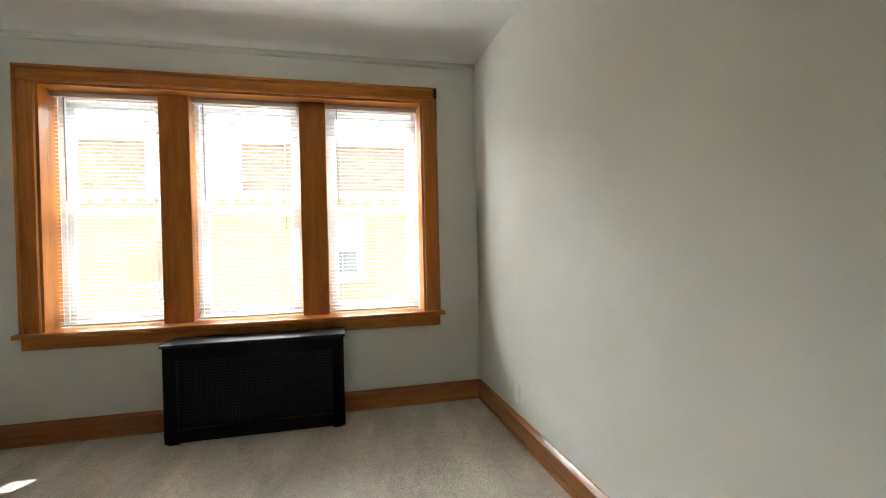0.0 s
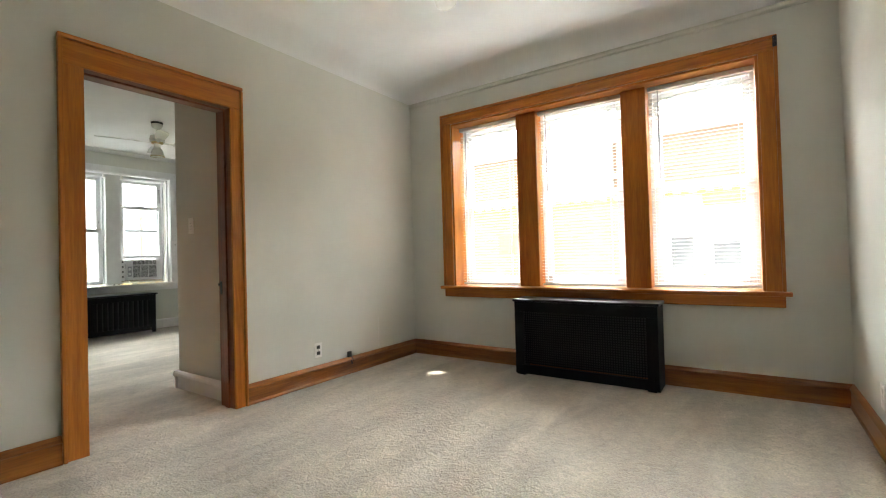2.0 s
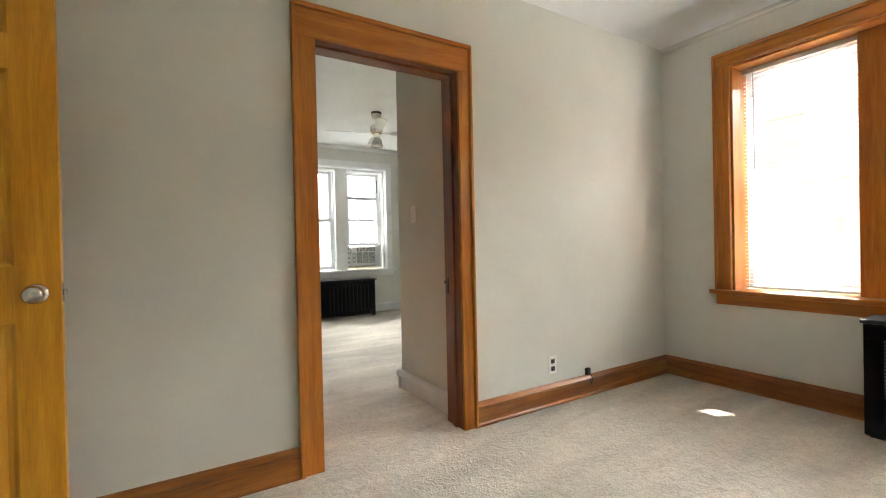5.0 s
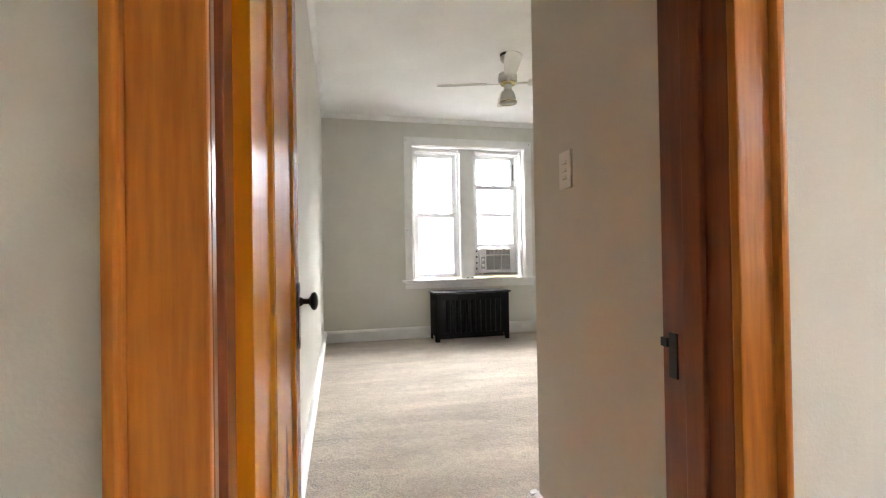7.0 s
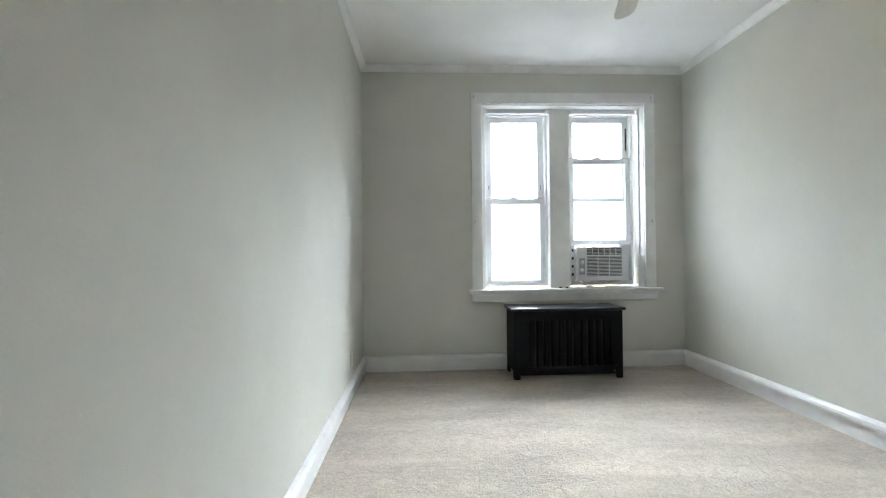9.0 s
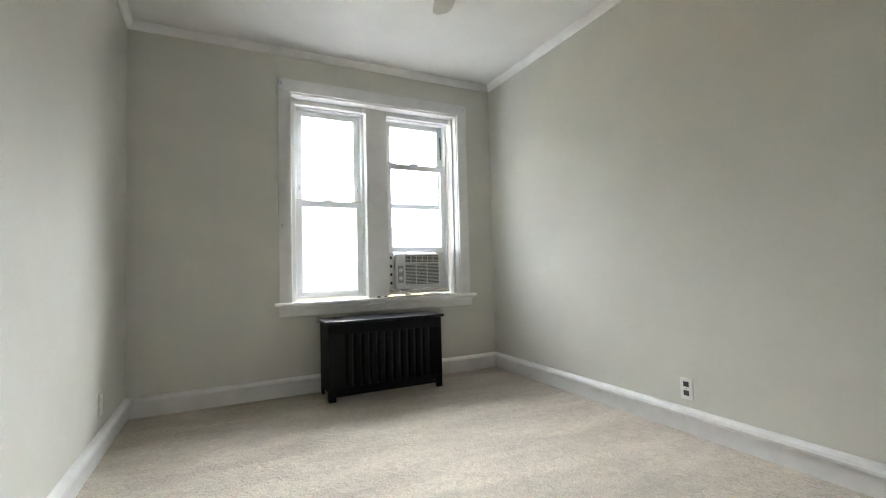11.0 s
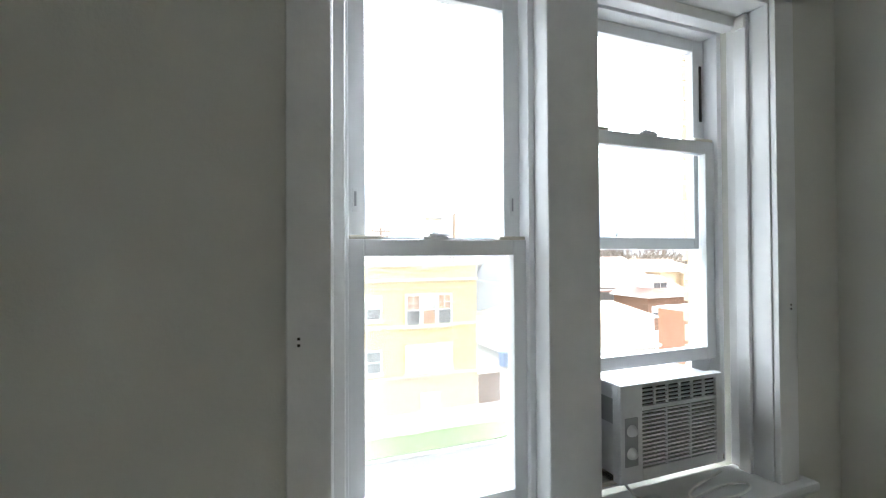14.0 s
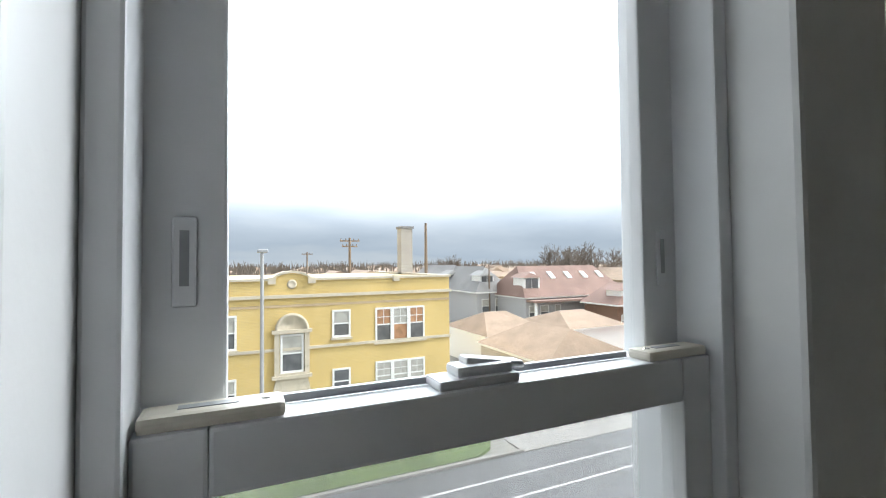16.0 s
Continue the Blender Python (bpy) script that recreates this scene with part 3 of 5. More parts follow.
def blind(x0, x1, top, bottom, y, label, sun_gap=None):
    """Mini blind with a head rail, slats, ladder cords, a wand and a bottom rail."""
    b = thing("mini_blind", ((x0 + x1) / 2, y, bottom), label, "blind", "blinds in the corner room")
    part("head_rail", boxes((x0, x1, y - 0.018, y + 0.018, top - 0.032, top), bev=0.002), M_BLIND, b)
    part("bottom_rail", boxes((x0 + 0.006, x1 - 0.006, y - 0.014, y + 0.014, bottom, bottom + 0.014), bev=0.003), M_BLIND, b)
    for f in (0.14, 0.86):
        x = x0 + (x1 - x0) * f
        part("ladder_cord", boxes((x - 0.0012, x + 0.0012, y - 0.0145, y - 0.013, bottom, top - 0.03), (x - 0.0012, x + 0.0012, y + 0.013, y + 0.0145, bottom, top - 0.03)), M_BLIND, b)
    bm = cyl(bmesh.new(), (x0 + 0.075, y - 0.026, top - 0.04), (x0 + 0.078, y - 0.026, top - 0.72), 0.0045, n=8)
    part("tilt_wand", bm, M_ACGREY, b, "clear grey tilt wand")
    part("lift_cord", cyl(bmesh.new(), (x1 - 0.04, y - 0.024, top - 0.04), (x1 - 0.04, y - 0.024, top - 0.75), 0.002, n=6), M_BLIND, b)
    bm = bmesh.new()
    w = 0.0125
    rows = [(-w * 0.98, -0.0004), (-w * 0.4, 0.0014), (w * 0.4, 0.0012), (w * 0.98, -0.0012)]

    def slat_mesh(bm, spans):
        for s0, s1 in spans:
            va = [bm.verts.new((s0, y + dy, bottom + 0.03 + dz)) for dy, dz in rows]
            vb = [bm.verts.new((s1, y + dy, bottom + 0.03 + dz)) for dy, dz in rows]
            for k in range(3):
                bm.faces.new((va[k], va[k + 1], vb[k + 1], vb[k])).smooth = True
        return bm
    first = part("slat", slat_mesh(bm, [(x0 + 0.004, x1 - 0.004)]), M_BLIND, b)
    cut = first
    # made-up gap in some slats, so a sunbeam reaches the carpet
    if sun_gap:
        cut = part("slat", slat_mesh(bmesh.new(), [(x0 + 0.004, sun_gap[0])]), M_BLIND, b, "slat cut short to let the sun patch through")
        end = part("slat", slat_mesh(bmesh.new(), [(sun_gap[1], x1 - 0.004)]), M_BLIND, b, "slat cut short to let the sun patch through")
    n = int((top - 0.04 - bottom - 0.03) / 0.0265)
    for k in range(1, n):
        s = new("slat", cut.data if 10 <= k <= 16 else first.data)
        s.parent = b
        s.location = (0, 0, k * 0.0265)
        if sun_gap and 10 <= k <= 16:
            s = new("slat", end.data)
            s.parent = b
            s.location = (0, 0, k * 0.0265)
    return b


for i, (a, c) in enumerate(WX):
    a, c = max(a, -0.182), min(c, 2.257)
    w = thing("window_%d" % (i + 1), ((a + c) / 2, AY1 + 0.24, WZ0), "white vinyl double-hung window behind a blind", "window", "windows of the corner room", "structure")
    y = AY1 + 0.21
    part("window_frame", frame_x(a, c, WZ0, WZ1 - 0.018, y, y + 0.09, 0.03), M_VINYL, w)
    lo = part("lower_sash", frame_x(a + 0.03, c - 0.03, WZ0 + 0.03, 1.50, y + 0.006, y + 0.036, 0.045), M_VINYL, w)
    up = part("upper_sash", frame_x(a + 0.03, c - 0.03, 1.46, WZ1 - 0.048, y + 0.042, y + 0.072, 0.045), M_VINYL, w)
    pane("pane", boxes((a + 0.07, c - 0.07, y + 0.019, y + 0.023, WZ0 + 0.07, 1.46)), M_PANE, lo)
    pane("pane", boxes((a + 0.07, c - 0.07, y + 0.055, y + 0.059, 1.50, WZ1 - 0.09)), M_PANE, up)
    blind(a + 0.008, c - 0.008, WZ1 - 0.022, WZ0 + 0.012, AY1 + 0.135, "white mini blind with open slats" if i else "white mini blind with a gap added for the sun patch", None if i else (0.22, 0.44))


bk = thing("curtain_bracket", (2.37, AY1 - 0.03, 2.33), "small black iron bracket on the window casing", "bracket")
part("plate", boxes((2.355, 2.379, AY1 - 0.042, AY1 - 0.036, 2.30, 2.372), bev=0.002), M_IRON, bk)
part("hook", boxes((2.361, 2.373, AY1 - 0.07, AY1 - 0.042, 2.318, 2.33), (2.361, 2.373, AY1 - 0.07, AY1 - 0.062, 2.33, 2.352), bev=0.002), M_IRON, bk)

# ---- radiator covers ----
def radiator_cover_mesh():
    x0, x1, y0, y1, h = 0.565, 1.65, 2.36, 2.60, 0.60
    r = thing("radiator_cover", ((x0 + x1) / 2, (y0 + y1) / 2, 0), "black metal radiator cover with a perforated front", "radiator cover")
    part("top", boxes((x0 - 0.012, x1 + 0.012, y0 - 0.012, y1, h, h + 0.022), bev=0.006), M_BLACKTOP, r, "worn black top plate")
    for a, b in ((x0, x0 + 0.02), (x1 - 0.02, x1)):
        part("side_panel", boxes((a, b, y0 + 0.02, y1, 0, h), bev=0.003), M_BLACK, r)
    part("front_frame", boxes((x0, x1, y0, y0 + 0.02, 0.52, h), (x0, x1, y0, y0 + 0.02, 0.012, 0.085), (x0, x0 + 0.075, y0, y0 + 0.02, 0.085, 0.52), (x1 - 0.075, x1, y0, y0 + 0.02, 0.085, 0.52), bev=0.002), M_BLACK, r)
    for a in (x0 + 0.02, x1 - 0.08):
        part("foot", boxes((a, a + 0.06, y0 + 0.004, y0 + 0.06, 0, 0.014)), M_BLACK, r)
    vs, fs = [], []
    gx0, gx1, gz0, gz1 = x0 + 0.075, x1 - 0.075, 0.085, 0.52
    nx, nz = 52, 24
    dx, dz = (gx1 - gx0) / nx, (gz1 - gz0) / nz
    bm = bmesh.new()
    for i in range(nx):
        for k in range(nz):
            cx, cz = gx0 + (i + 0.5) * dx, gz0 + (k + 0.5) * dz
            o = [bm.verts.new((cx + sx * dx / 2, y0 + 0.010, cz + sz * dz / 2)) for sx, sz in ((-1, -1), (1, -1), (1, 1), (-1, 1))]
            q = [bm.verts.new((cx + sx * dx * 0.30, y0 + 0.010, cz + sz * dz * 0.30)) for sx, sz in ((-1, -1), (1, -1), (1, 1), (-1, 1))]
            for j in range(4):
                bm.faces.new((o[j], o[(j + 1) % 4], q[(j + 1) % 4], q[j]))
    part("perforated_panel", bm, M_BLACK, r, "black perforated metal sheet")
    # dark sheet painted as the shade inside the cover
    part("shade_backing", boxes((gx0, gx1, y0 + 0.05, y0 + 0.052, gz0, gz1)), M_DARK, r)


def radiator_cover_fluted():
    y0, y1, x0, x1, h = 1.075, 1.965, -5.34, -5.035, 0.55
    r = thing("radiator_cover", ((x0 + x1) / 2, (y0 + y1) / 2, 0), "black metal radiator cover with a fluted grille", "radiator cover")
    part("top", boxes((x0, x1 + 0.018, y0 - 0.022, y1 + 0.022, h, h + 0.022), bev=0.007), M_BLACKTOP, r, "worn black top plate")
    for a, b in ((y0, y0 + 0.02), (y1 - 0.02, y1)):
        part("side_panel", boxes((x0, x1 - 0.02, a, b, 0.06, h), (x0, x0 + 0.05, a, b, 0, 0.06), (x1 - 0.06, x1 - 0.02, a, b, 0, 0.06), bev=0.003), M_BLACK, r)
    part("front_frame", boxes((x1 - 0.02, x1, y0, y1, 0.475, h), (x1 - 0.02, x1, y0, y1, 0.035, 0.10), (x1 - 0.02, x1, y0, y0 + 0.12, 0.10, 0.475), (x1 - 0.02, x1, y1 - 0.10, y1, 0.10, 0.475), (x1 - 0.02, x1, y0, y0 + 0.05, 0, 0.035), (x1 - 0.02, x1, y1 - 0.05, y1, 0, 0.035), bev=0.002), M_BLACK, r)
    n = 11
    dy = (y1 - 0.10 - y0 - 0.12) / n
    for k in range(n):
        c = y0 + 0.12 + (k + 0.5) * dy
        bm = bmesh.new()
        lo, hi = [], []
        for j in range(7):
            a = -math.pi / 2 + j * math.pi / 6
            px, py = x1 - 0.018 + 0.016 * math.cos(a), c + dy * 0.42 * math.sin(a)
            lo.append(bm.verts.new((px, py, 0.09)))
            hi.append(bm.verts.new((px, py, 0.485)))
        for j in range(6):
            bm.faces.new((lo[j], lo[j + 1], hi[j + 1], hi[j])).smooth = True
        part("flute", bm, M_BLACK, r)
    # near-black sheet in place of the shaded hollow behind the flutes
    part("shade_backing", boxes((x1 - 0.026, x1 - 0.022, y0 + 0.11, y1 - 0.09, 0.09, 0.485)), M_DARK, r)
    part("screw", lathe(bmesh.new(), (x1, y1 - 0.07, 0.06), (1, 0, 0), [(0, 0.007), (0.003, 0.005), (0.004, 0.0005)], 10), M_NICKEL, r)


radiator_cover_mesh()
radiator_cover_fluted()


# ---- sockets and switches ----
def outlet(at, inward, label):
    """Duplex socket plate on a wall; inward is the way it faces."""
    o = thing("outlet", at, label, "outlet")
    n = Vector(inward)
    u = Vector((0, 0, 1)).cross(n)

    def slab(du, dz, hu, hz, d0, d1):
        c = Vector(at) + u * du + Vector((0, 0, dz))
        a, b = c - u * hu + n * d0 - Vector((0, 0, hz)), c + u * hu + n * d1 + Vector((0, 0, hz))
        lo, hi = [min(p, q) for p, q in zip(a, b)], [max(p, q) for p, q in zip(a, b)]
        return boxes((lo[0], hi[0], lo[1], hi[1], lo[2], hi[2]), bev=0.0012)
    part("plate", slab(0, 0, 0.036, 0.058, 0, 0.006), M_PLASTIC, o)
    for dz in (-0.024, 0.024):
        part("socket", slab(0, dz, 0.016, 0.014, 0.006, 0.009), M_PLASTIC if "ivory" in label else M_DARK, o, "" if "ivory" in label else "dark brown socket")
    part("screw", slab(0, 0, 0.003, 0.003, 0.006, 0.0075), M_NICKEL, o)


outlet((AX0, 1.36, 0.262), (1, 0, 0), "white wall plate with two dark brown sockets")
outlet((AX1, 1.89, 0.272), (-1, 0, 0), "ivory duplex outlet on the wall")
outlet((-4.72, BY0, 0.27), (0, 1, 0), "ivory duplex outlet low on the wall")
outlet((-3.46, BY1, 0.24), (0, -1, 0), "white outlet with dark brown sockets, second room")
sw = thing("light_switch", (-1.36, 0.71, 1.28), "ivory wall switch plate with three stacked toggles", "switch")
part("plate", boxes((-1.397, -1.323, 0.703, 0.71, 1.222, 1.342), bev=0.003), M_PLASTIC, sw)
for z in (1.258, 1.282, 1.306):
    part("toggle", boxes((-1.372, -1.348, 0.698, 0.703, z - 0.004, z + 0.006), bev=0.001), M_PLASTIC, sw)
    part("slot", boxes((-1.374, -1.346, 0.702, 0.7032, z - 0.006, z - 0.004)), M_ACGREY, sw)
jack = thing("phone_jack", (AX0, 1.69, 0.16), "small dark phone jack with a loose wire above the baseboard", "phone jack")
part("box", boxes((AX0, AX0 + 0.022, 1.672, 1.708, 0.142, 0.19), bev=0.004), M_DARK, jack)
bm = bmesh.new()
pts = [(AX0 + 0.02, 1.70, 0.15), (AX0 + 0.034, 1.715, 0.12), (AX0 + 0.03, 1.70, 0.08), (AX0 + 0.034, 1.69, 0.12)]
for p, q in zip(pts, pts[1:]):
    cyl(bm, p, q, 0.003, n=6)
part("wire", bm, M_DARK, jack)
bm = bmesh.new()
rng = random.Random(4)
for k in range(16):
    z = 0.15 + k * 0.018
    y = 2.075 + rng.uniform(-0.004, 0.004)
    box(bm, AX0, AX0 + 0.0015, y - rng.uniform(0.001, 0.004), y + rng.uniform(0.001, 0.004), z, z + rng.uniform(0.006, 0.014))
solid("plaster_patch", bm, M_TRIM, "flaked white scuff line on the painted wall", "scuff", "stuff")


# ---- ceiling fans ----
def ceiling_fan(cx, cy, ceil, turn, label):
    f = thing("ceiling_fan", (cx, cy, ceil), label, "ceiling fan")
    c = (cx, cy, ceil)
    dn = (0, 0, -1)
    part("mounting_ring", lathe(bmesh.new(), c, dn, [(0, 0.001), (0, 0.062), (0.022, 0.062), (0.026, 0.05)]), M_DARK, f, "dark mounting ring")
    part("canopy", lathe(bmesh.new(), c, dn, [(0.02, 0.06), (0.035, 0.06), (0.06, 0.048), (0.075, 0.028), (0.078, 0.012)]), M_FAN, f)
    part("downrod", cyl(bmesh.new(), (cx, cy, ceil - 0.07), (cx, cy, ceil - 0.17), 0.011), M_FAN, f)
    part("motor_housing", lathe(bmesh.new(), c, dn, [(0.150, 0.012), (0.155, 0.05), (0.165, 0.072), (0.20, 0.078), (0.225, 0.078), (0.232, 0.06), (0.236, 0.001)], 28), M_FAN, f)
    part("brass_band", lathe(bmesh.new(), c, dn, [(0.232, 0.058), (0.238, 0.064), (0.252, 0.06), (0.256, 0.03)], 28), M_BRASS, f, "brass trim band")
    part("switch_cup", lathe(bmesh.new(), c, dn, [(0.25, 0.035), (0.285, 0.035), (0.30, 0.030)]), M_FAN, f)
    part("lamp_shade", lathe(bmesh.new(), c, dn, [(0.295, 0.028), (0.31, 0.045), (0.34, 0.058), (0.375, 0.066), (0.40, 0.073), (0.402, 0.070), (0.375, 0.062), (0.34, 0.053), (0.31, 0.038)], 28), M_FAN, f, "bell-shaped white metal shade")
    part("shade_rim", lathe(bmesh.new(), c, dn, [(0.398, 0.0735), (0.404, 0.0755), (0.407, 0.072), (0.402, 0.0695)], 28), M_BRASS, f)
    part("bulb", lathe(bmesh.new(), c, dn, [(0.31, 0.014), (0.335, 0.018), (0.36, 0.03), (0.38, 0.028), (0.393, 0.014), (0.396, 0.001)], 18), M_PLASTIC, f, "unlit white bulb")
    for k in range(4):
        m = Matrix.Translation((cx, cy, ceil - 0.24)) @ Matrix.Rotation(turn + k * math.pi / 2, 4, "Z") @ Matrix.Rotation(radians(-13), 4, "X")
        bm = bmesh.new()
        out = [(0.17, -0.042), (0.30, -0.055), (0.50, -0.062), (0.56, -0.055), (0.585, -0.03), (0.59, 0.0), (0.585, 0.03), (0.56, 0.055), (0.50, 0.062), (0.30, 0.055), (0.17, 0.042)]
        a = [bm.verts.new((x, y, 0.003)) for x, y in out]
        b = [bm.verts.new((x, y, -0.003)) for x, y in out]
        bm.faces.new(a)
        bm.faces.new(b[::-1])
        for i in range(len(out)):
            bm.faces.new((a[i], b[i], b[(i + 1) % len(out)], a[(i + 1) % len(out)]))
        bmesh.ops.transform(bm, matrix=m, verts=bm.verts)
        bl = part("blade", bm, M_FAN, f)
        bm = bmesh.new()
        box(bm, 0.06, 0.20, -0.014, 0.014, -0.008, -0.003, bev=0.002)
        box(bm, 0.18, 0.215, -0.034, 0.034, -0.007, -0.003, bev=0.002)
        bmesh.ops.transform(bm, matrix=m, verts=bm.verts)
        part("blade_iron", bm, M_FAN, bl)


ceiling_fan(-3.53, 1.39, BZ, radians(-107), "white ceiling fan with four blades and bell lamp")
ceiling_fan(0.95, 0.72, AZ, radians(114), "white ceiling fan below the corner room ceiling")

# ---- windows of the second room ----
wc = thing("window_casing", (BX0, 1.62, CZ0), "white painted wood casing around two windows", "window frame", kind="structure")
XF = BX0 + 0.02
part("casing_leg", boxes((BX0, XF, 0.785, CY0, CZ0, 2.335), bev=0.003), M_TRIM, wc)
part("casing_leg", boxes((BX0, XF, CY1, 2.432, CZ0, 2.335), bev=0.003), M_TRIM, wc)
part("casing_head", boxes((BX0, XF, 0.785, 2.432, 2.335, 2.432), bev=0.003), M_TRIM, wc)
part("stool", boxes((-5.54, BX0 + 0.055, 0.748, 2.482, CZ0 - 0.03, CZ0), bev=0.009), M_TRIM, wc)
part("apron", boxes((BX0, BX0 + 0.022, 0.78, 2.445, 0.595, CZ0 - 0.03), bev=0.004), M_TRIM, wc)
part("apron_bead", boxes((BX0, BX0 + 0.032, 0.775, 2.45, 0.648, CZ0 - 0.03), bev=0.006), M_TRIM, wc)
part("jamb", boxes((-5.54, BX0, CY0 - 0.012, CY0 + 0.006, CZ0, CZ1), (-5.655, -5.455, CY0 + 0.006, CY0 + 0.042, CZ0, CZ1 - 0.012), bev=0.004), M_TRIM, wc)
part("jamb", boxes((-5.54, BX0, CY1 - 0.006, CY1 + 0.012, CZ0, CZ1), (-5.50, -5.455, CY1 - 0.022, CY1 - 0.006, CZ0, CZ1 - 0.012), bev=0.004), M_TRIM, wc)
part("head_jamb", boxes((-5.54, BX0, CY0, CY1, CZ1 - 0.012, CZ1 + 0.004), (-5.54, -5.49, CY0 + 0.02, CY1 - 0.02, CZ1 - 0.05, CZ1 - 0.012), bev=0.004), M_TRIM, wc)
part("mullion", boxes((-5.66, -5.475, 1.505, 1.692, CZ0, CZ1 - 0.012), bev=0.007), M_TRIM, wc)
for y in (0.81, 2.40):
    for z in (1.283, 1.297, 2.385, 2.40):
        part("nail_hole", boxes((XF, XF + 0.0012, y - 0.003, y + 0.003, z - 0.003, z + 0.003)), M_DARK, wc)


def frame_y(y0, y1, z0, z1, x0, x1, w, wb=None, wt=None):
    wb, wt = wb or w, wt or w
    return boxes((x0, x1, y0, y0 + w, z0, z1), (x0, x1, y1 - w, y1, z0, z1), (x0, x1, y0 + w, y1 - w, z0, z0 + wb), (x0, x1, y0 + w, y1 - w, z1 - wt, z1), bev=0.003)


def double_hung(name, y0, y1, lower, upper, label):
    """White vinyl window; lower and upper give each sash's bottom and top."""
    w = thing(name, (-5.6, (y0 + y1) / 2, CZ0), label, "window", "windows of the second room", "structure")
    part("window_frame", frame_y(y0, y1, 0.712, 2.30, -5.66, -5.545, 0.022), M_VINYL, w)
    part("jamb_track", boxes((-5.66, -5.60, y0 + 0.022, y0 + 0.034, 0.734, 2.278), (-5.66, -5.60, y1 - 0.034, y1 - 0.022, 0.734, 2.278)), M_VINYL, w)
    a, b = y0 + 0.022, y1 - 0.022
    lo = part("lower_sash", frame_y(a, b, lower[0], lower[1], -5.592, -5.56, 0.044, 0.046, 0.046), M_VINYL, w)
    pane("pane", boxes((-5.578, -5.574, a + 0.042, b - 0.042, lower[0] + 0.04, lower[1] - 0.04)), M_PANE, lo)
    up = part("upper_sash", frame_y(a + 0.008, b - 0.008, upper[0], upper[1], -5.632, -5.600, 0.046, 0.042, 0.044), M_VINYL, w)
    pane("pane", boxes((-5.618, -5.614, a + 0.05, b - 0.05, upper[0] + 0.04, upper[1] - 0.04)), M_PANE, up)
    ym = (a + b) / 2 - 0.02
    bm = bmesh.new()
    box(bm, -5.594, -5.562, ym - 0.040, ym + 0.038, lower[1], lower[1] + 0.009, bev=0.003)
    box(bm, -5.591, -5.566, ym - 0.022, ym + 0.034, lower[1] + 0.008, lower[1] + 0.018, bev=0.004)
    lock = part("sash_lock", bm, M_AC, lo, "grey metal sash lock")
    bm = boxes((-5.590, -5.572, ym - 0.010, ym + 0.050, lower[1] + 0.017, lower[1] + 0.024), bev=0.003)
    for v in bm.verts:
        v.co.z -= max(0.0, v.co.y - ym - 0.01) * 0.22
    part("lock_lever", bm, M_AC, w, "grey lock lever")
    part("glazing_bead", boxes((-5.600, -5.594, a + 0.09, b - 0.09, lower[1], lower[1] + 0.006)), M_ACGREY, w, "dark weather strip")
    for s, e in ((a + 0.003, a + 0.092), (b - 0.092, b - 0.003)):
        bm = boxes((-5.591, -5.561, s, e, lower[1], lower[1] + 0.011), bev=0.004)
        part("tilt_latch", bm, M_CREAM, w, "cream plastic tilt latch")
        part("latch_slot", boxes((-5.580, -5.572, s + 0.022, e - 0.03, lower[1] + 0.011, lower[1] + 0.0116)), M_ACGREY, w)
        part("screw", lathe(bmesh.new(), (-5.576, e - 0.012 if s == a + 0.003 else s + 0.012, lower[1] + 0.011), (0, 0, 1), [(0, 0.004), (0.001, 0.003), (0.0012, 0.0003)], 10), M_NICKEL, w)
    for y in (a + 0.026, b - 0.026):
        z = upper[0] + 0.155
        if z + 0.04 < upper[1]:
            part("vent_stop", boxes((-5.600, -5.597, y - 0.008, y + 0.008, z - 0.035, z + 0.03), bev=0.002), M_VINYL, w)
            part("vent_slot", boxes((-5.597, -5.5962, y - 0.003, y + 0.003, z - 0.020, z + 0.02)), M_ACGREY, w)
    return w


w4 = double_hung("window_4", 0.921, 1.505, (0.722, 1.516), (1.472, 2.276), "white vinyl double-hung window, closed")
w5 = double_hung("window_5", 1.692, 2.312, (1.085, 1.884), (1.488, 2.276), "white vinyl double-hung window raised above an air conditioner")
part("balance_slot", boxes((-5.600, -5.596, 2.266, 2.276, 1.97, 2.18)), M_DARK, w5, "dark balance channel")
part("window_screen", boxes((-5.652, -5.651, 0.945, 1.48, 0.735, 1.50)), M_SCREEN, w4, "grey insect screen")
for y in (0.925, 1.490, 1.715, 2.318):
    bm = boxes((-5.50, -5.455, y - 0.012, y + 0.012, 2.27, 2.315), bev=0.003)
    part("blind_bracket", bm, M_PLASTIC, wc, "cream blind bracket")

# ---- air conditioner ----
ac = thing("air_conditioner", (-5.68, 1.98, 0.735), "grey-white window air conditioner with louvred front", "air conditioner")
FX = -5.465
part("case", boxes((-5.95, FX - 0.035, 1.785, 2.195, 0.765, 1.058), bev=0.006), M_AC, ac)
part("front_panel", boxes((FX - 0.035, FX - 0.012, 1.765, 2.205, 0.762, 1.066), (FX - 0.012, FX, 1.765, 1.852, 0.762, 1.066), (FX - 0.012, FX, 2.176, 2.205, 0.762, 1.066), (FX - 0.012, FX, 1.852, 2.176, 0.762, 0.80), (FX - 0.012, FX, 1.852, 2.176, 0.980, 0.994), (FX - 0.012, FX, 1.852, 2.176, 1.052, 1.066), bev=0.003), M_AC, ac)
# shade between louvres and vanes, painted as dark sheets on the solid panel
part("air_intake", boxes((FX - 0.0118, FX - 0.010, 1.852, 2.176, 0.80, 0.980)), M_DARK, ac, "dark sheet painted as shade behind the louvres")
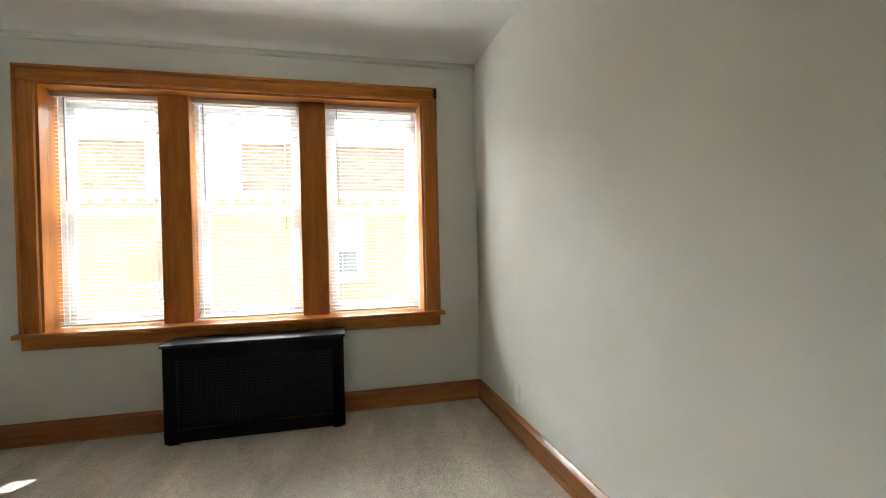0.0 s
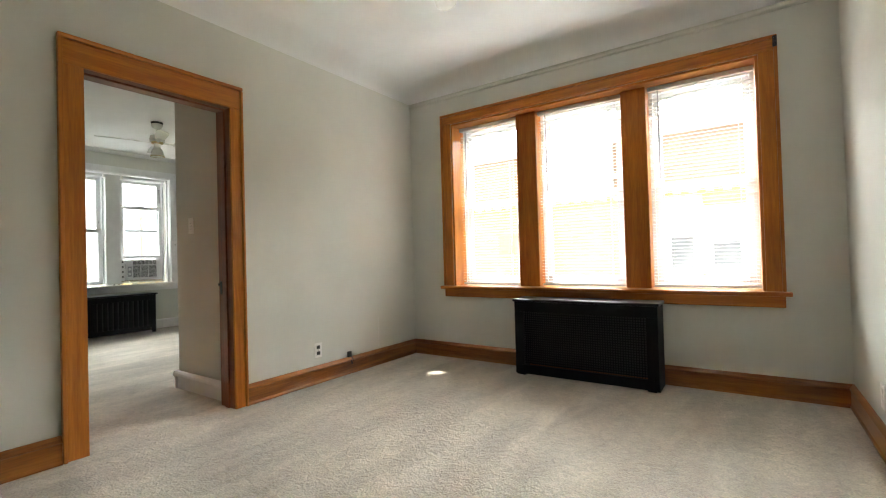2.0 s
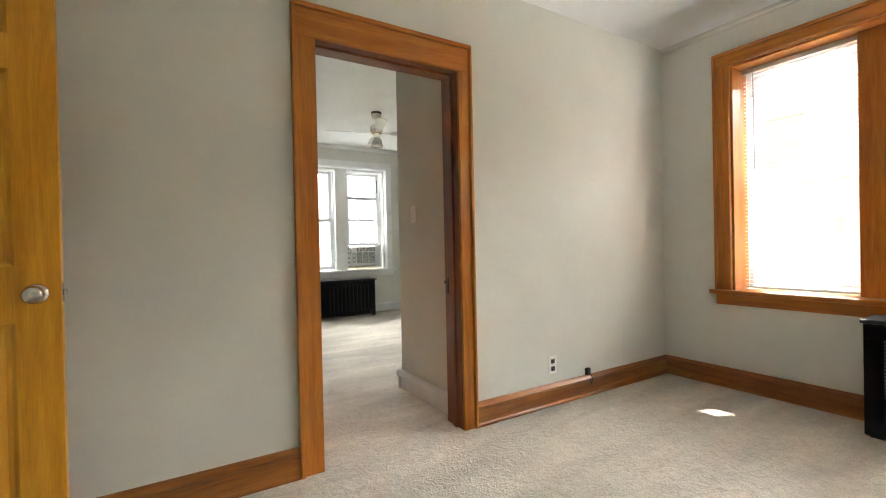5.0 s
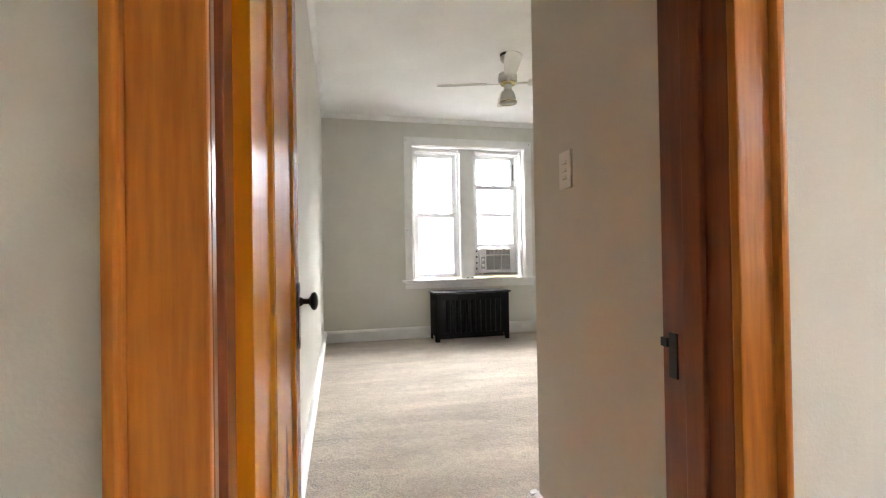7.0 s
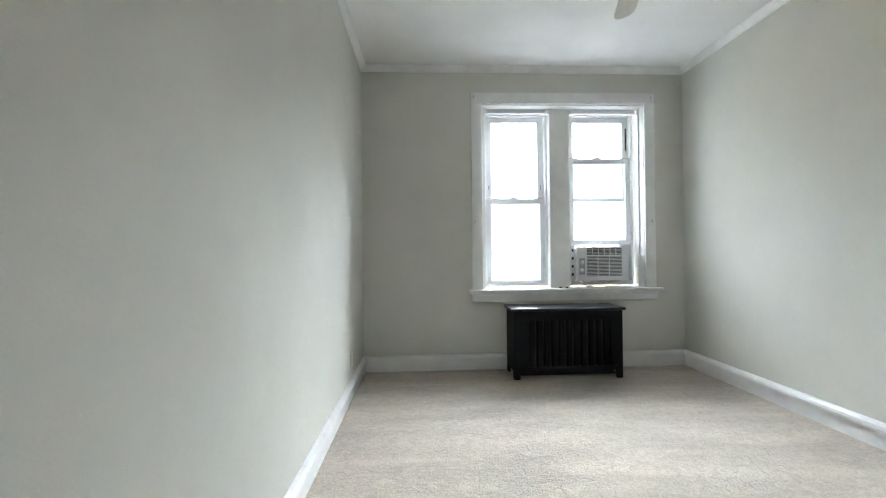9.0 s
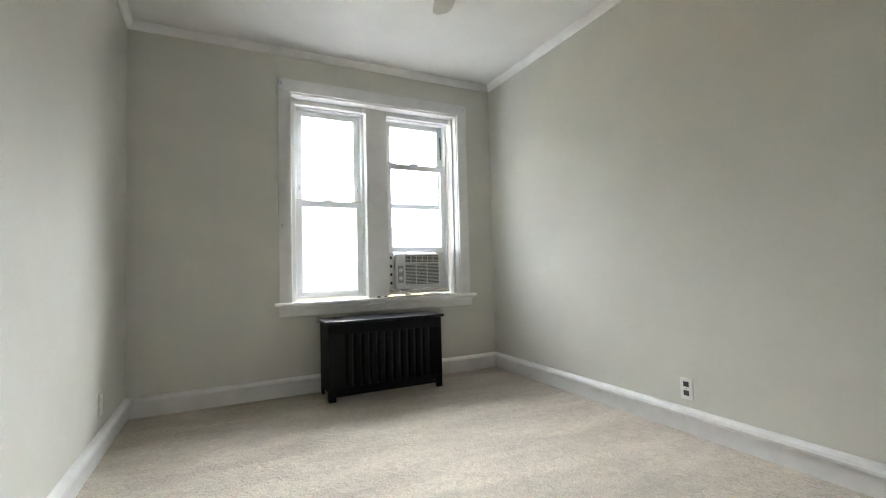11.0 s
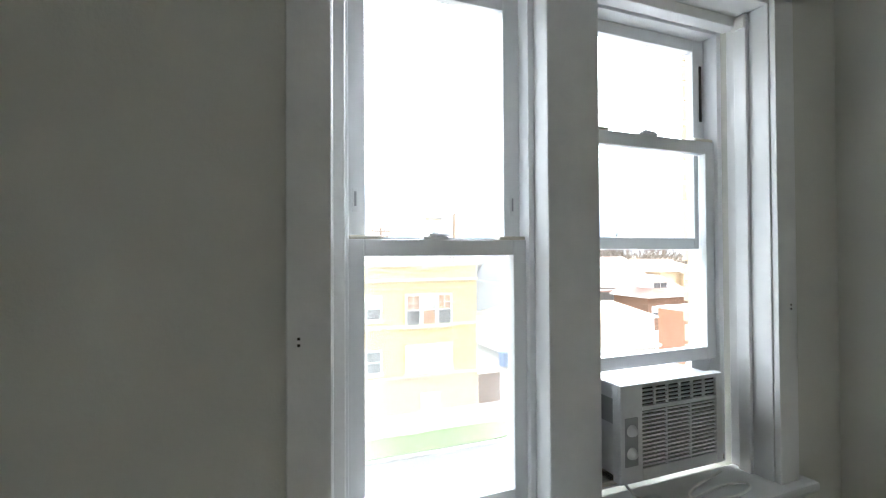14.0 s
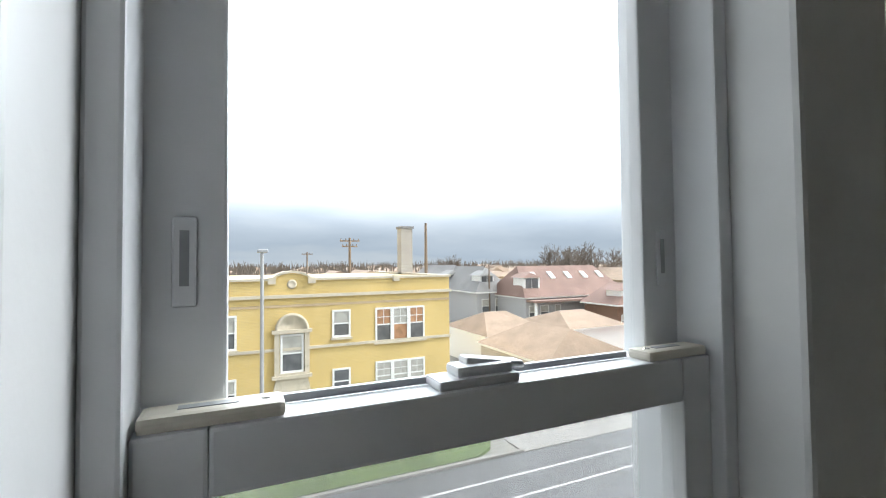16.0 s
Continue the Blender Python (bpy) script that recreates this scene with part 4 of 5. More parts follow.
part("air_outlet", boxes((FX - 0.0118, FX - 0.010, 1.852, 2.176, 0.994, 1.052)), M_DARK, ac)
for k in range(14):
    z = 0.806 + k * 0.0127
    part("louvre", boxes((FX - 0.010, FX - 0.001, 1.852, 2.176, z, z + 0.0055)), M_AC, ac)
for y in (1.955, 2.06):
    part("louvre_rib", boxes((FX - 0.010, FX - 0.0005, y - 0.002, y + 0.002, 0.80, 0.980)), M_AC, ac)
for k in range(4):
    z = 1.002 + k * 0.0125
    part("vane", boxes((FX - 0.010, FX - 0.002, 1.852, 2.176, z, z + 0.004)), M_AC, ac)
for k in range(1, 6):
    y = 1.852 + k * 0.054
    part("vane_divider", boxes((FX - 0.010, FX - 0.001, y - 0.002, y + 0.002, 0.994, 1.052)), M_AC, ac)
part("control_panel", boxes((FX, FX + 0.002, 1.780, 1.832, 0.815, 0.965), bev=0.001), M_ACGREY, ac, "grey control panel")
for z in (0.925, 0.855):
    part("dial", lathe(bmesh.new(), (FX + 0.002, 1.806, z), (1, 0, 0), [(0, 0.019), (0.003, 0.018), (0.004, 0.014), (0.014, 0.012), (0.016, 0.0005)], 18), M_AC, ac, "white control dial")
part("side_label", boxes((-5.60, -5.52, 1.7835, 1.785, 0.93, 1.01)), M_ACGREY, ac)
part("side_curtain", boxes((-5.60, -5.575, 1.727, 1.785, 0.735, 1.085), bev=0.002), M_AC, ac, "white accordion filler panel")
part("side_curtain", boxes((-5.60, -5.575, 2.195, 2.29, 0.735, 1.085), bev=0.002), M_AC, ac, "white accordion filler panel")
for k in range(4):
    part("filler_slot", boxes((-5.575, -5.5742, 1.748, 1.766, 0.80 + k * 0.075, 0.825 + k * 0.075)), M_DARK, ac)
part("support_rail", boxes((-5.66, -5.52, 1.73, 2.285, 0.735, 0.752), (-5.64, -5.52, 1.79, 2.19, 0.752, 0.765), bev=0.002), M_NICKEL, ac)
part("rear_grille", boxes(*[(-5.94 + k * 0.02, -5.93 + k * 0.02, 1.80, 2.18, 1.058, 1.062) for k in range(14)]), M_ACGREY, ac)
cu = bpy.data.curves.new("power_cord", "CURVE")
cu.dimensions, cu.bevel_depth, cu.bevel_resolution = "3D", 0.0045, 3
sp = cu.splines.new("NURBS")
cord = [(-5.50, 1.80, 0.76), (-5.46, 1.81, 0.72), (-5.43, 1.88, 0.705), (-5.41, 2.0, 0.705), (-5.44, 2.16, 0.705), (-5.42, 2.26, 0.706), (-5.38, 2.22, 0.706), (-5.37, 2.08, 0.706), (-5.41, 1.97, 0.712), (-5.46, 2.06, 0.708), (-5.48, 2.17, 0.712), (-5.47, 2.2, 0.73)]
sp.points.add(len(cord) - 1)
for q, c in zip(sp.points, cord):
    q.co = (*c, 1)
sp.use_endpoint_u, sp.order_u = True, 3
pc = new("power_cord", cu)
pc.parent, pc.matrix_parent_inverse = ac, Matrix.Translation(-ORG[ac.name])
cu.materials.append(M_PLASTIC)
tagged(pc, "white power cord coiled on the window sill")
plug = thing("power_plug", (-5.43, 1.85, CZ0), "grey power plug lying on the window sill", "plug")
part("body", boxes((-5.452, -5.415, 1.82, 1.875, CZ0, CZ0 + 0.026), bev=0.006), M_AC, plug)
for y in (1.575, 1.635):
    t = thing("cabinet_catch", (-5.40, y, CZ0), "small dark metal catch lying on the sill", "catch", "catches on the sill")
    part("base", boxes((-5.415, -5.385, y - 0.02, y + 0.02, CZ0, CZ0 + 0.004), bev=0.001), M_NICKEL, t)
    part("hook", boxes((-5.407, -5.393, y - 0.012, y + 0.006, CZ0 + 0.004, CZ0 + 0.014), bev=0.003), M_IRON, t)

ac.location.y -= 0.012

# ---- outdoors ----
G = -7.6
M_GROUND = mat("pale_ground", (0.26, 0.25, 0.22), 0.95, noise_scale=0.8, vary=0.15, big=0.15, big_scale=0.05)
M_ROAD = mat("worn_asphalt", (0.15, 0.15, 0.155), 0.9, noise_scale=3, vary=0.14, bump=0.2, bump_scale=40, big=0.15, big_scale=0.35)
M_CONC = mat("pale_concrete", (0.36, 0.345, 0.32), 0.9, noise_scale=4, vary=0.10, big=0.12, big_scale=0.5)
M_GRASS = mat("spring_grass", (0.12, 0.17, 0.055), 0.95, noise_scale=7, vary=0.35, bump=0.8, bump_scale=30, big=0.2, big_scale=1.0)
M_LINE = mat("white_road_paint", (0.7, 0.7, 0.68), 0.8, noise_scale=12, vary=0.2)
M_YBRICK = brick_material("yellow_brick", (0.64, 0.47, 0.17), (0.70, 0.53, 0.22), (0.46, 0.35, 0.18), 0.21, 0.075)
# darker copy of the yellow brick: the neighbour's shaded side put into its colour
M_NBRICK = brick_material("shaded_yellow_brick", (0.33, 0.24, 0.11), (0.40, 0.30, 0.15), (0.30, 0.24, 0.15), 0.21, 0.075)
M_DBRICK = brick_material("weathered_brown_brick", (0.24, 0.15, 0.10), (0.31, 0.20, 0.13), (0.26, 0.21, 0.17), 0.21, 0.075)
M_TANBRICK = brick_material("tan_common_brick", (0.50, 0.37, 0.22), (0.58, 0.44, 0.28), (0.45, 0.38, 0.28), 0.21, 0.075)
M_RBRICK = brick_material("red_brick", (0.36, 0.15, 0.09), (0.44, 0.20, 0.12), (0.36, 0.25, 0.19), 0.21, 0.075)
M_GBRICK = brick_material("grey_block", (0.42, 0.39, 0.35), (0.48, 0.45, 0.40), (0.38, 0.36, 0.33), 0.40, 0.20)
M_STONE = mat("limestone", (0.55, 0.49, 0.38), 0.85, noise_scale=5, vary=0.12, big=0.08)
M_TANROOF = mat("tan_shingle", (0.28, 0.205, 0.145), 0.95, noise_scale=6, vary=0.15, big=0.15, big_scale=0.6)
M_REDROOF = mat("rust_shingle", (0.25, 0.165, 0.135), 0.95, noise_scale=6, vary=0.18, big=0.15, big_scale=0.5)
M_GREYROOF = mat("grey_shingle", (0.24, 0.235, 0.23), 0.95, noise_scale=6, vary=0.18, big=0.15, big_scale=0.5)
M_SIDING = mat("grey_siding", (0.42, 0.42, 0.42), 0.8, noise_scale=5, vary=0.08)
M_WHITEOUT = mat("white_house_paint", (0.75, 0.75, 0.73), 0.7, noise_scale=5, vary=0.06)
M_DGLASS = mat("dark_house_glass", (0.13, 0.135, 0.14), 0.12, noise_scale=2, vary=0.3)
M_CURTAIN = mat("pale_curtained_glass", (0.42, 0.41, 0.37), 0.3, noise_scale=3, vary=0.2)
M_ORANGE = mat("orange_curtained_glass", (0.40, 0.22, 0.12), 0.3, noise_scale=3, vary=0.3)
M_STEEL = mat("galvanised_steel", (0.40, 0.40, 0.40), 0.5, metal=0.4, noise_scale=8, vary=0.1)
M_POLE = mat("weathered_pole", (0.22, 0.17, 0.13), 0.9, noise_scale=8, vary=0.2)
M_FENCE = mat("brown_fence", (0.17, 0.10, 0.065), 0.9, noise_scale=6, vary=0.2)
M_BIN = mat("blue_bin_plastic", (0.03, 0.12, 0.42), 0.5, noise_scale=10, vary=0.1)
M_BARK = mat("grey_bark", (0.17, 0.145, 0.12), 0.95, noise_scale=8, vary=0.2)
M_REDDOOR = mat("red_door_paint", (0.33, 0.05, 0.035), 0.6, noise_scale=6, vary=0.1)

solid("ground", boxes((-1500, 700, -1100, 1100, G - 0.5, G - 0.03)), M_GROUND, "pale dry ground between the houses", "ground")
solid("road", boxes((-23.4, -9.5, -300, 300, G - 0.03, G)), M_ROAD, "worn grey asphalt street with patches", "road")
solid("pavement", boxes((-28.75, -25.75, -300, 14.4, G - 0.03, G + 0.12), (-26.6, -23.45, 22.5, 300, G - 0.03, G + 0.12), (-9.4, -6.2, -300, 300, G - 0.03, G + 0.12)), M_CONC, "pale concrete pavement", "pavement")
solid("kerb", boxes((-23.62, -23.4, -300, 13.6, G - 0.03, G + 0.13), bev=0.02), M_CONC, "concrete kerb along the street", "kerb")
solid("alley", boxes((-80, -28.75, 14.4, 18.9, G - 0.03, G + 0.02), (-28.75, -23.4, 13.6, 22.5, G - 0.03, G + 0.03)), M_CONC, "pale concrete alley apron", "alley")
bm = bmesh.new()
out = [(-25.7, -60), (-25.7, 11.6), (-25.55, 12.4), (-25.1, 12.75), (-24.4, 12.3), (-23.75, 11.3), (-23.65, 10.2), (-23.65, -60)]
a = [bm.verts.new((x, y, G + 0.15)) for x, y in out]
b = [bm.verts.new((x, y, G - 0.02)) for x, y in out]
bm.faces.new(a)
for i in range(len(out)):
    bm.faces.new((a[i], b[i], b[(i + 1) % len(out)], a[(i + 1) % len(out)]))
solid("lawn_strip", bm, M_GRASS, "green grass strip beside the kerb", "grass", "stuff")
for x in (-21.65, -20.1):
    solid("lane_line", boxes((x - 0.06, x + 0.06, -120, 120, G, G + 0.006)), M_LINE, "white painted lane line", "lane line")

# yellow brick flats across the street
FXB, YR, TOP = -28.6, 12.15, 0.80


def window_on(parent, x, y0, y1, z0, z1, glass, mull=(), bars=False, sill=True):
    """White double-hung window set on a facade that faces +x."""
    f = part("window", boxes((x - 0.1, x + 0.05, y0, y1, z0, z0 + 0.10), (x - 0.1, x + 0.05, y0, y1, z1 - 0.10, z1), (x - 0.1, x + 0.05, y0, y0 + 0.10, z0 + 0.1, z1 - 0.1), (x - 0.1, x + 0.05, y1 - 0.10, y1, z0 + 0.1, z1 - 0.1), *[(x - 0.1, x + 0.06, m - 0.10, m + 0.10, z0 + 0.1, z1 - 0.1) for m in mull]), M_WHITEOUT, parent)
    edges = [y0 + 0.1] + [v for m in mull for v in (m - 0.1, m + 0.1)] + [y1 - 0.1]
    zm = (z0 + z1) / 2
    for i in range(0, len(edges), 2):
        a, b = edges[i], edges[i + 1]
        g = glass[(i // 2) % len(glass)]
        part("pane", boxes((x - 0.06, x + 0.012, a, b, z0 + 0.1, zm)), g[0], f)
        part("pane", boxes((x - 0.06, x + 0.018, a, b, zm, z1 - 0.1)), g[1], f)
        part("sash_bar", boxes((x - 0.02, x + 0.035, a, b, zm - 0.035, zm + 0.035), *([(x - 0.01, x + 0.03, (a + b) / 2 - 0.015, (a + b) / 2 + 0.015, zm, z1 - 0.1), (x - 0.01, x + 0.03, a, b, zm + (z1 - zm) * 0.42, zm + (z1 - zm) * 0.46)] if bars else [])), M_WHITEOUT, f)
    if sill:
        part("sill", boxes((x - 0.05, x + 0.12, y0 - 0.08, y1 + 0.08, z0 - 0.12, z0)), M_STONE, parent)


yb = thing("yellow_brick_building", (FXB, 0, G), "two-storey yellow brick flats with stone trim", "building")
part("wall", boxes((-43, FXB, -16, YR, -5.45, TOP)), M_YBRICK, yb)
part("basement_wall", boxes((-43, FXB + 0.06, -16, YR + 0.04, G - 0.1, -5.52)), M_TANBRICK, yb, "tan brick basement storey")
part("water_table", boxes((-43, FXB + 0.12, -16, YR + 0.08, -5.52, -5.40)), M_STONE, yb)
part("string_course", boxes((FXB, FXB + 0.09, -16, YR + 0.05, -2.66, -2.52)), M_STONE, yb)
part("cornice", boxes((FXB, FXB + 0.14, -16, YR + 0.08, -0.06, 0.10)), M_STONE, yb)
part("soldier_course", boxes((FXB, FXB + 0.03, -16, YR, -0.52, -0.40)), M_TANBRICK, yb)
part("roof", boxes((-42.6, FXB - 0.3, -15.6, YR - 0.3, 0.2, 0.35)), M_GREYROOF, yb)
part("coping", boxes((FXB - 0.35, FXB + 0.10, -16, 2.5, TOP, TOP + 0.12), (FXB - 0.35, FXB + 0.10, 4.4, YR + 0.06, TOP, TOP + 0.12), (-43, FXB - 0.35, YR - 0.3, YR + 0.06, TOP, TOP + 0.12)), M_STONE, yb)
bm = bmesh.new()
arch = [(2.5, TOP), (2.75, TOP + 0.22), (3.1, TOP + 0.34), (3.45, TOP + 0.38), (3.8, TOP + 0.34), (4.15, TOP + 0.22), (4.4, TOP)]
fr = [bm.verts.new((FXB + 0.02, y, z)) for y, z in arch]
bk = [bm.verts.new((FXB - 0.35, y, z)) for y, z in arch]
bm.faces.new(fr)
bm.faces.new(bk[::-1])
for i in range(len(arch)):
    bm.faces.new((fr[i], bk[i], bk[(i + 1) % len(arch)], fr[(i + 1) % len(arch)]))
part("parapet_arch", bm, M_YBRICK, yb)
for p, q in zip(arch, arch[1:]):
    bm = bmesh.new()
    v = [bm.verts.new(c) for c in ((FXB + 0.1, p[0], p[1]), (FXB + 0.1, q[0], q[1]), (FXB + 0.1, q[0], q[1] + 0.12), (FXB + 0.1, p[0], p[1] + 0.12), (FXB - 0.4, p[0], p[1]), (FXB - 0.4, q[0], q[1]), (FXB - 0.4, q[0], q[1] + 0.12), (FXB - 0.4, p[0], p[1] + 0.12))]
    for f in ((0, 1, 2, 3), (7, 6, 5, 4), (0, 4, 5, 1), (1, 5, 6, 2), (2, 6, 7, 3), (3, 7, 4, 0)):
        bm.faces.new([v[k] for k in f])
    part("arch_coping", bm, M_STONE, yb)
for y in (2.5, 4.4, 8.9):
    part("coping_block", boxes((FXB - 0.1, FXB + 0.16, y - 0.18, y + 0.18, TOP - 0.16, TOP + 0.16)), M_STONE, yb)
part("medallion", lathe(bmesh.new(), (FXB, 3.45, TOP - 0.18), (1, 0, 0), [(0, 0.24), (0.05, 0.22), (0.06, 0.14), (0.04, 0.10), (0.04, 0.001)], 20), M_STONE, yb)
OC, PC, DC = (M_ORANGE, M_CURTAIN), (M_CURTAIN, M_DGLASS), (M_DGLASS, M_CURTAIN)
window_on(yb, FXB, 7.72, 10.58, -2.62, -0.78, [(M_DGLASS, M_ORANGE), OC, (M_DGLASS, M_ORANGE)], (8.67, 9.63), True)
window_on(yb, FXB, 7.72, 10.58, -5.25, -3.66, [(M_CURTAIN, M_CURTAIN)], (8.67, 9.63), True)
window_on(yb, FXB, 5.43, 6.38, -2.2, -0.78, [(M_DGLASS, M_CURTAIN)])
window_on(yb, FXB, 5.43, 6.38, -5.15, -3.80, [(M_DGLASS, M_DGLASS)])
window_on(yb, FXB, 0.0, 0.95, -2.45, -0.80, [(M_DGLASS, M_CURTAIN)])
window_on(yb, FXB, 0.0, 0.95, -5.2, -3.80, [(M_DGLASS, M_CURTAIN)])
window_on(yb, FXB + 0.06, 8.62, 9.75, -7.38, -6.45, [(M_CURTAIN, M_CURTAIN)])
window_on(yb, FXB, -4.2, -1.4, -2.62, -0.78, [(M_DGLASS, M_CURTAIN)], (-3.27, -2.33), True)
window_on(yb, FXB + 0.06, 2.9, 4.0, -3.75, -1.85, [(M_DGLASS, M_CURTAIN)])
part("arch_surround", boxes((FXB, FXB + 0.16, 2.62, 2.86, -3.9, -1.70), (FXB, FXB + 0.16, 4.04, 4.28, -3.9, -1.70), (FXB, FXB + 0.24, 2.5, 4.4, -1.80, -1.62), (FXB, FXB + 0.24, 2.5, 4.4, -4.02, -3.86)), M_STONE, yb, "carved limestone surround")
bm = lathe(bmesh.new(), (FXB, 3.45, -1.62), (1, 0, 0), [(0, 0.80), (0.2, 0.80), (0.22, 0.68), (0.10, 0.62), (0.08, 0.001)], 28)
bmesh.ops.bisect_plane(bm, geom=bm.verts[:] + bm.edges[:] + bm.faces[:], plane_co=(0, 0, -1.62), plane_no=(0, 0, -1), clear_outer=True)
part("arch_hood", bm, M_STONE, yb, "round limestone hood")
bm = bmesh.new()
v = [bm.verts.new(c) for c in ((FXB + 0.14, 2.7, -4.02), (FXB + 0.14, 4.2, -4.02), (FXB + 0.14, 4.5, -5.35), (FXB + 0.14, 2.4, -5.35), (FXB, 2.7, -4.02), (FXB, 4.2, -4.02), (FXB, 4.5, -5.35), (FXB, 2.4, -5.35))]
for f in ((0, 1, 2, 3), (0, 4, 5, 1), (1, 5, 6, 2), (2, 6, 7, 3), (3, 7, 4, 0)):
    bm.faces.new([v[k] for k in f])
part("arch_skirt", bm, M_STONE, yb)
d = part("entrance_door", boxes((FXB, FXB + 0.12, 2.9, 4.0, G + 0.1, -5.55)), M_REDDOOR, yb, "red entrance door")
part("door_surround", boxes((FXB + 0.06, FXB + 0.2, 2.55, 2.88, G + 0.1, -5.5), (FXB + 0.06, FXB + 0.2, 4.02, 4.35, G + 0.1, -5.5)), M_RBRICK, yb)
gate = thing("wooden_gate", (FXB, 12.9, G), "dark brown board gate beside the brick flats", "gate")
for k in range(9):
    y = 12.25 + k * 0.15
    part("board", boxes((FXB + 0.02, FXB + 0.05, y, y + 0.135, G + 0.1, -5.72)), M_FENCE, gate)
part("rail", boxes((FXB - 0.03, FXB + 0.02, 12.2, 13.6, -6.1, -6.0), (FXB - 0.03, FXB + 0.02, 12.2, 13.6, -7.1, -7.0)), M_FENCE, gate)
part("post", boxes((FXB - 0.06, FXB + 0.06, 13.6, 13.72, G - 0.05, -5.65)), M_FENCE, gate)

ch = thing("chimney", (-36.2, 12.27, 0.3), "tall weathered brick chimney above the flats roof", "chimney")
part("stack", boxes((-36.9, -36.0, 11.85, 12.72, 0.3, 4.15)), M_GBRICK, ch)
part("cap", boxes((-36.98, -35.92, 11.77, 12.80, 4.15, 4.32)), M_GREYROOF, ch)


def pole(name, x, y, z0, z1, r, material, label, cat, arms=()):
    p = thing(name, (x, y, z0), label, cat)
    part("shaft", cyl(bmesh.new(), (x, y, z0), (x, y, z1), r, r * 0.7, 10), material, p)
    for z, half in arms:
        part("crossarm", boxes((x - 0.06, x + 0.06, y - half, y + half, z - 0.06, z + 0.06)), material, p)
        for s in (-0.9, -0.4, 0.4, 0.9):
            part("insulator", cyl(bmesh.new(), (x, y + s * half, z + 0.06), (x, y + s * half, z + 0.22), 0.05, 0.03, 6), material, p)
    return p


lp = pole("street_lamp", -26.1, 1.95, G, 2.15, 0.10, M_STEEL, "tall grey steel street lamp post", "street lamp")
part("lamp_head", boxes((-26.15, -25.2, 1.75, 2.15, 2.12, 2.26), bev=0.04), M_ACGREY, lp, "flat grey lamp head")
pole("flue_pipe", -37.5, 14.42, 0.3, 4.75, 0.14, M_POLE, "tall thin flue pipe behind the flats", "pipe")
pole("utility_pole", -46, 10.35, G, 4.0, 0.16, M_POLE, "wooden utility pole with crossarms", "utility pole", ((3.7, 0.9), (3.2, 0.7)))
pole("utility_pole", -75, 10.5, G, 3.4, 0.16, M_POLE, "wooden utility pole far along the alley", "utility pole", ((3.1, 0.8),))
pole("utility_pole", -60, 33.5, G, 1.2, 0.15, M_POLE, "wooden utility pole beside the houses", "utility pole", ((0.9, 0.8),))
tl = pole("traffic_pole", -24.3, 30.0, G, 3.0, 0.11, M_POLE, "dark street pole with a curved lamp arm", "street pole")
bm = bmesh.new()
arm = [(-24.3, 30.0, 2.0), (-24.2, 30.7, 2.6), (-24.1, 31.8, 3.1), (-24.0, 33.0, 3.25), (-24.0, 33.7, 3.25)]
for p, q in zip(arm, arm[1:]):
    cyl(bm, p, q, 0.05, n=8)
part("arm", bm, M_POLE, tl)
part("signal_box", boxes((-24.5, -24.1, 29.55, 29.9, 1.0, 1.9), bev=0.03), M_DARK, tl, "dark signal box")


# ---- houses, garages ----
def hip_roof(x0, x1, y0, y1, z0, z1, inset_y0, inset_y1, over=0.5):
    """Roof with its ridge along y; an inset of 0 makes a gable."""
    bm = bmesh.new()
    x0, x1, y0, y1 = x0 - over, x1 + over, y0 - over, y1 + over
    xm = (x0 + x1) / 2
    e = [bm.verts.new(c) for c in ((x0, y0, z0), (x1, y0, z0), (x1, y1, z0), (x0, y1, z0))]
    r = [bm.verts.new((xm, y0 + inset_y0, z1)), bm.verts.new((xm, y1 - inset_y1, z1))]
    for f in ((e[0], e[1], r[0]), (e[1], e[2], r[1], r[0]), (e[2], e[3], r[1]), (e[3], e[0], r[0], r[1]), (e[3], e[2], e[1], e[0])):
        bm.faces.new(f)
    return bm


def roof_x(x0, x1, y0, y1, z0, z1, i0, i1, over=0.4):
    """The same with its ridge along x."""
    bm = hip_roof(y0, y1, x0, x1, z0, z1, i0, i1, over)
    for v in bm.verts:
        v.co = (v.co.y, v.co.x, v.co.z)
    return bm


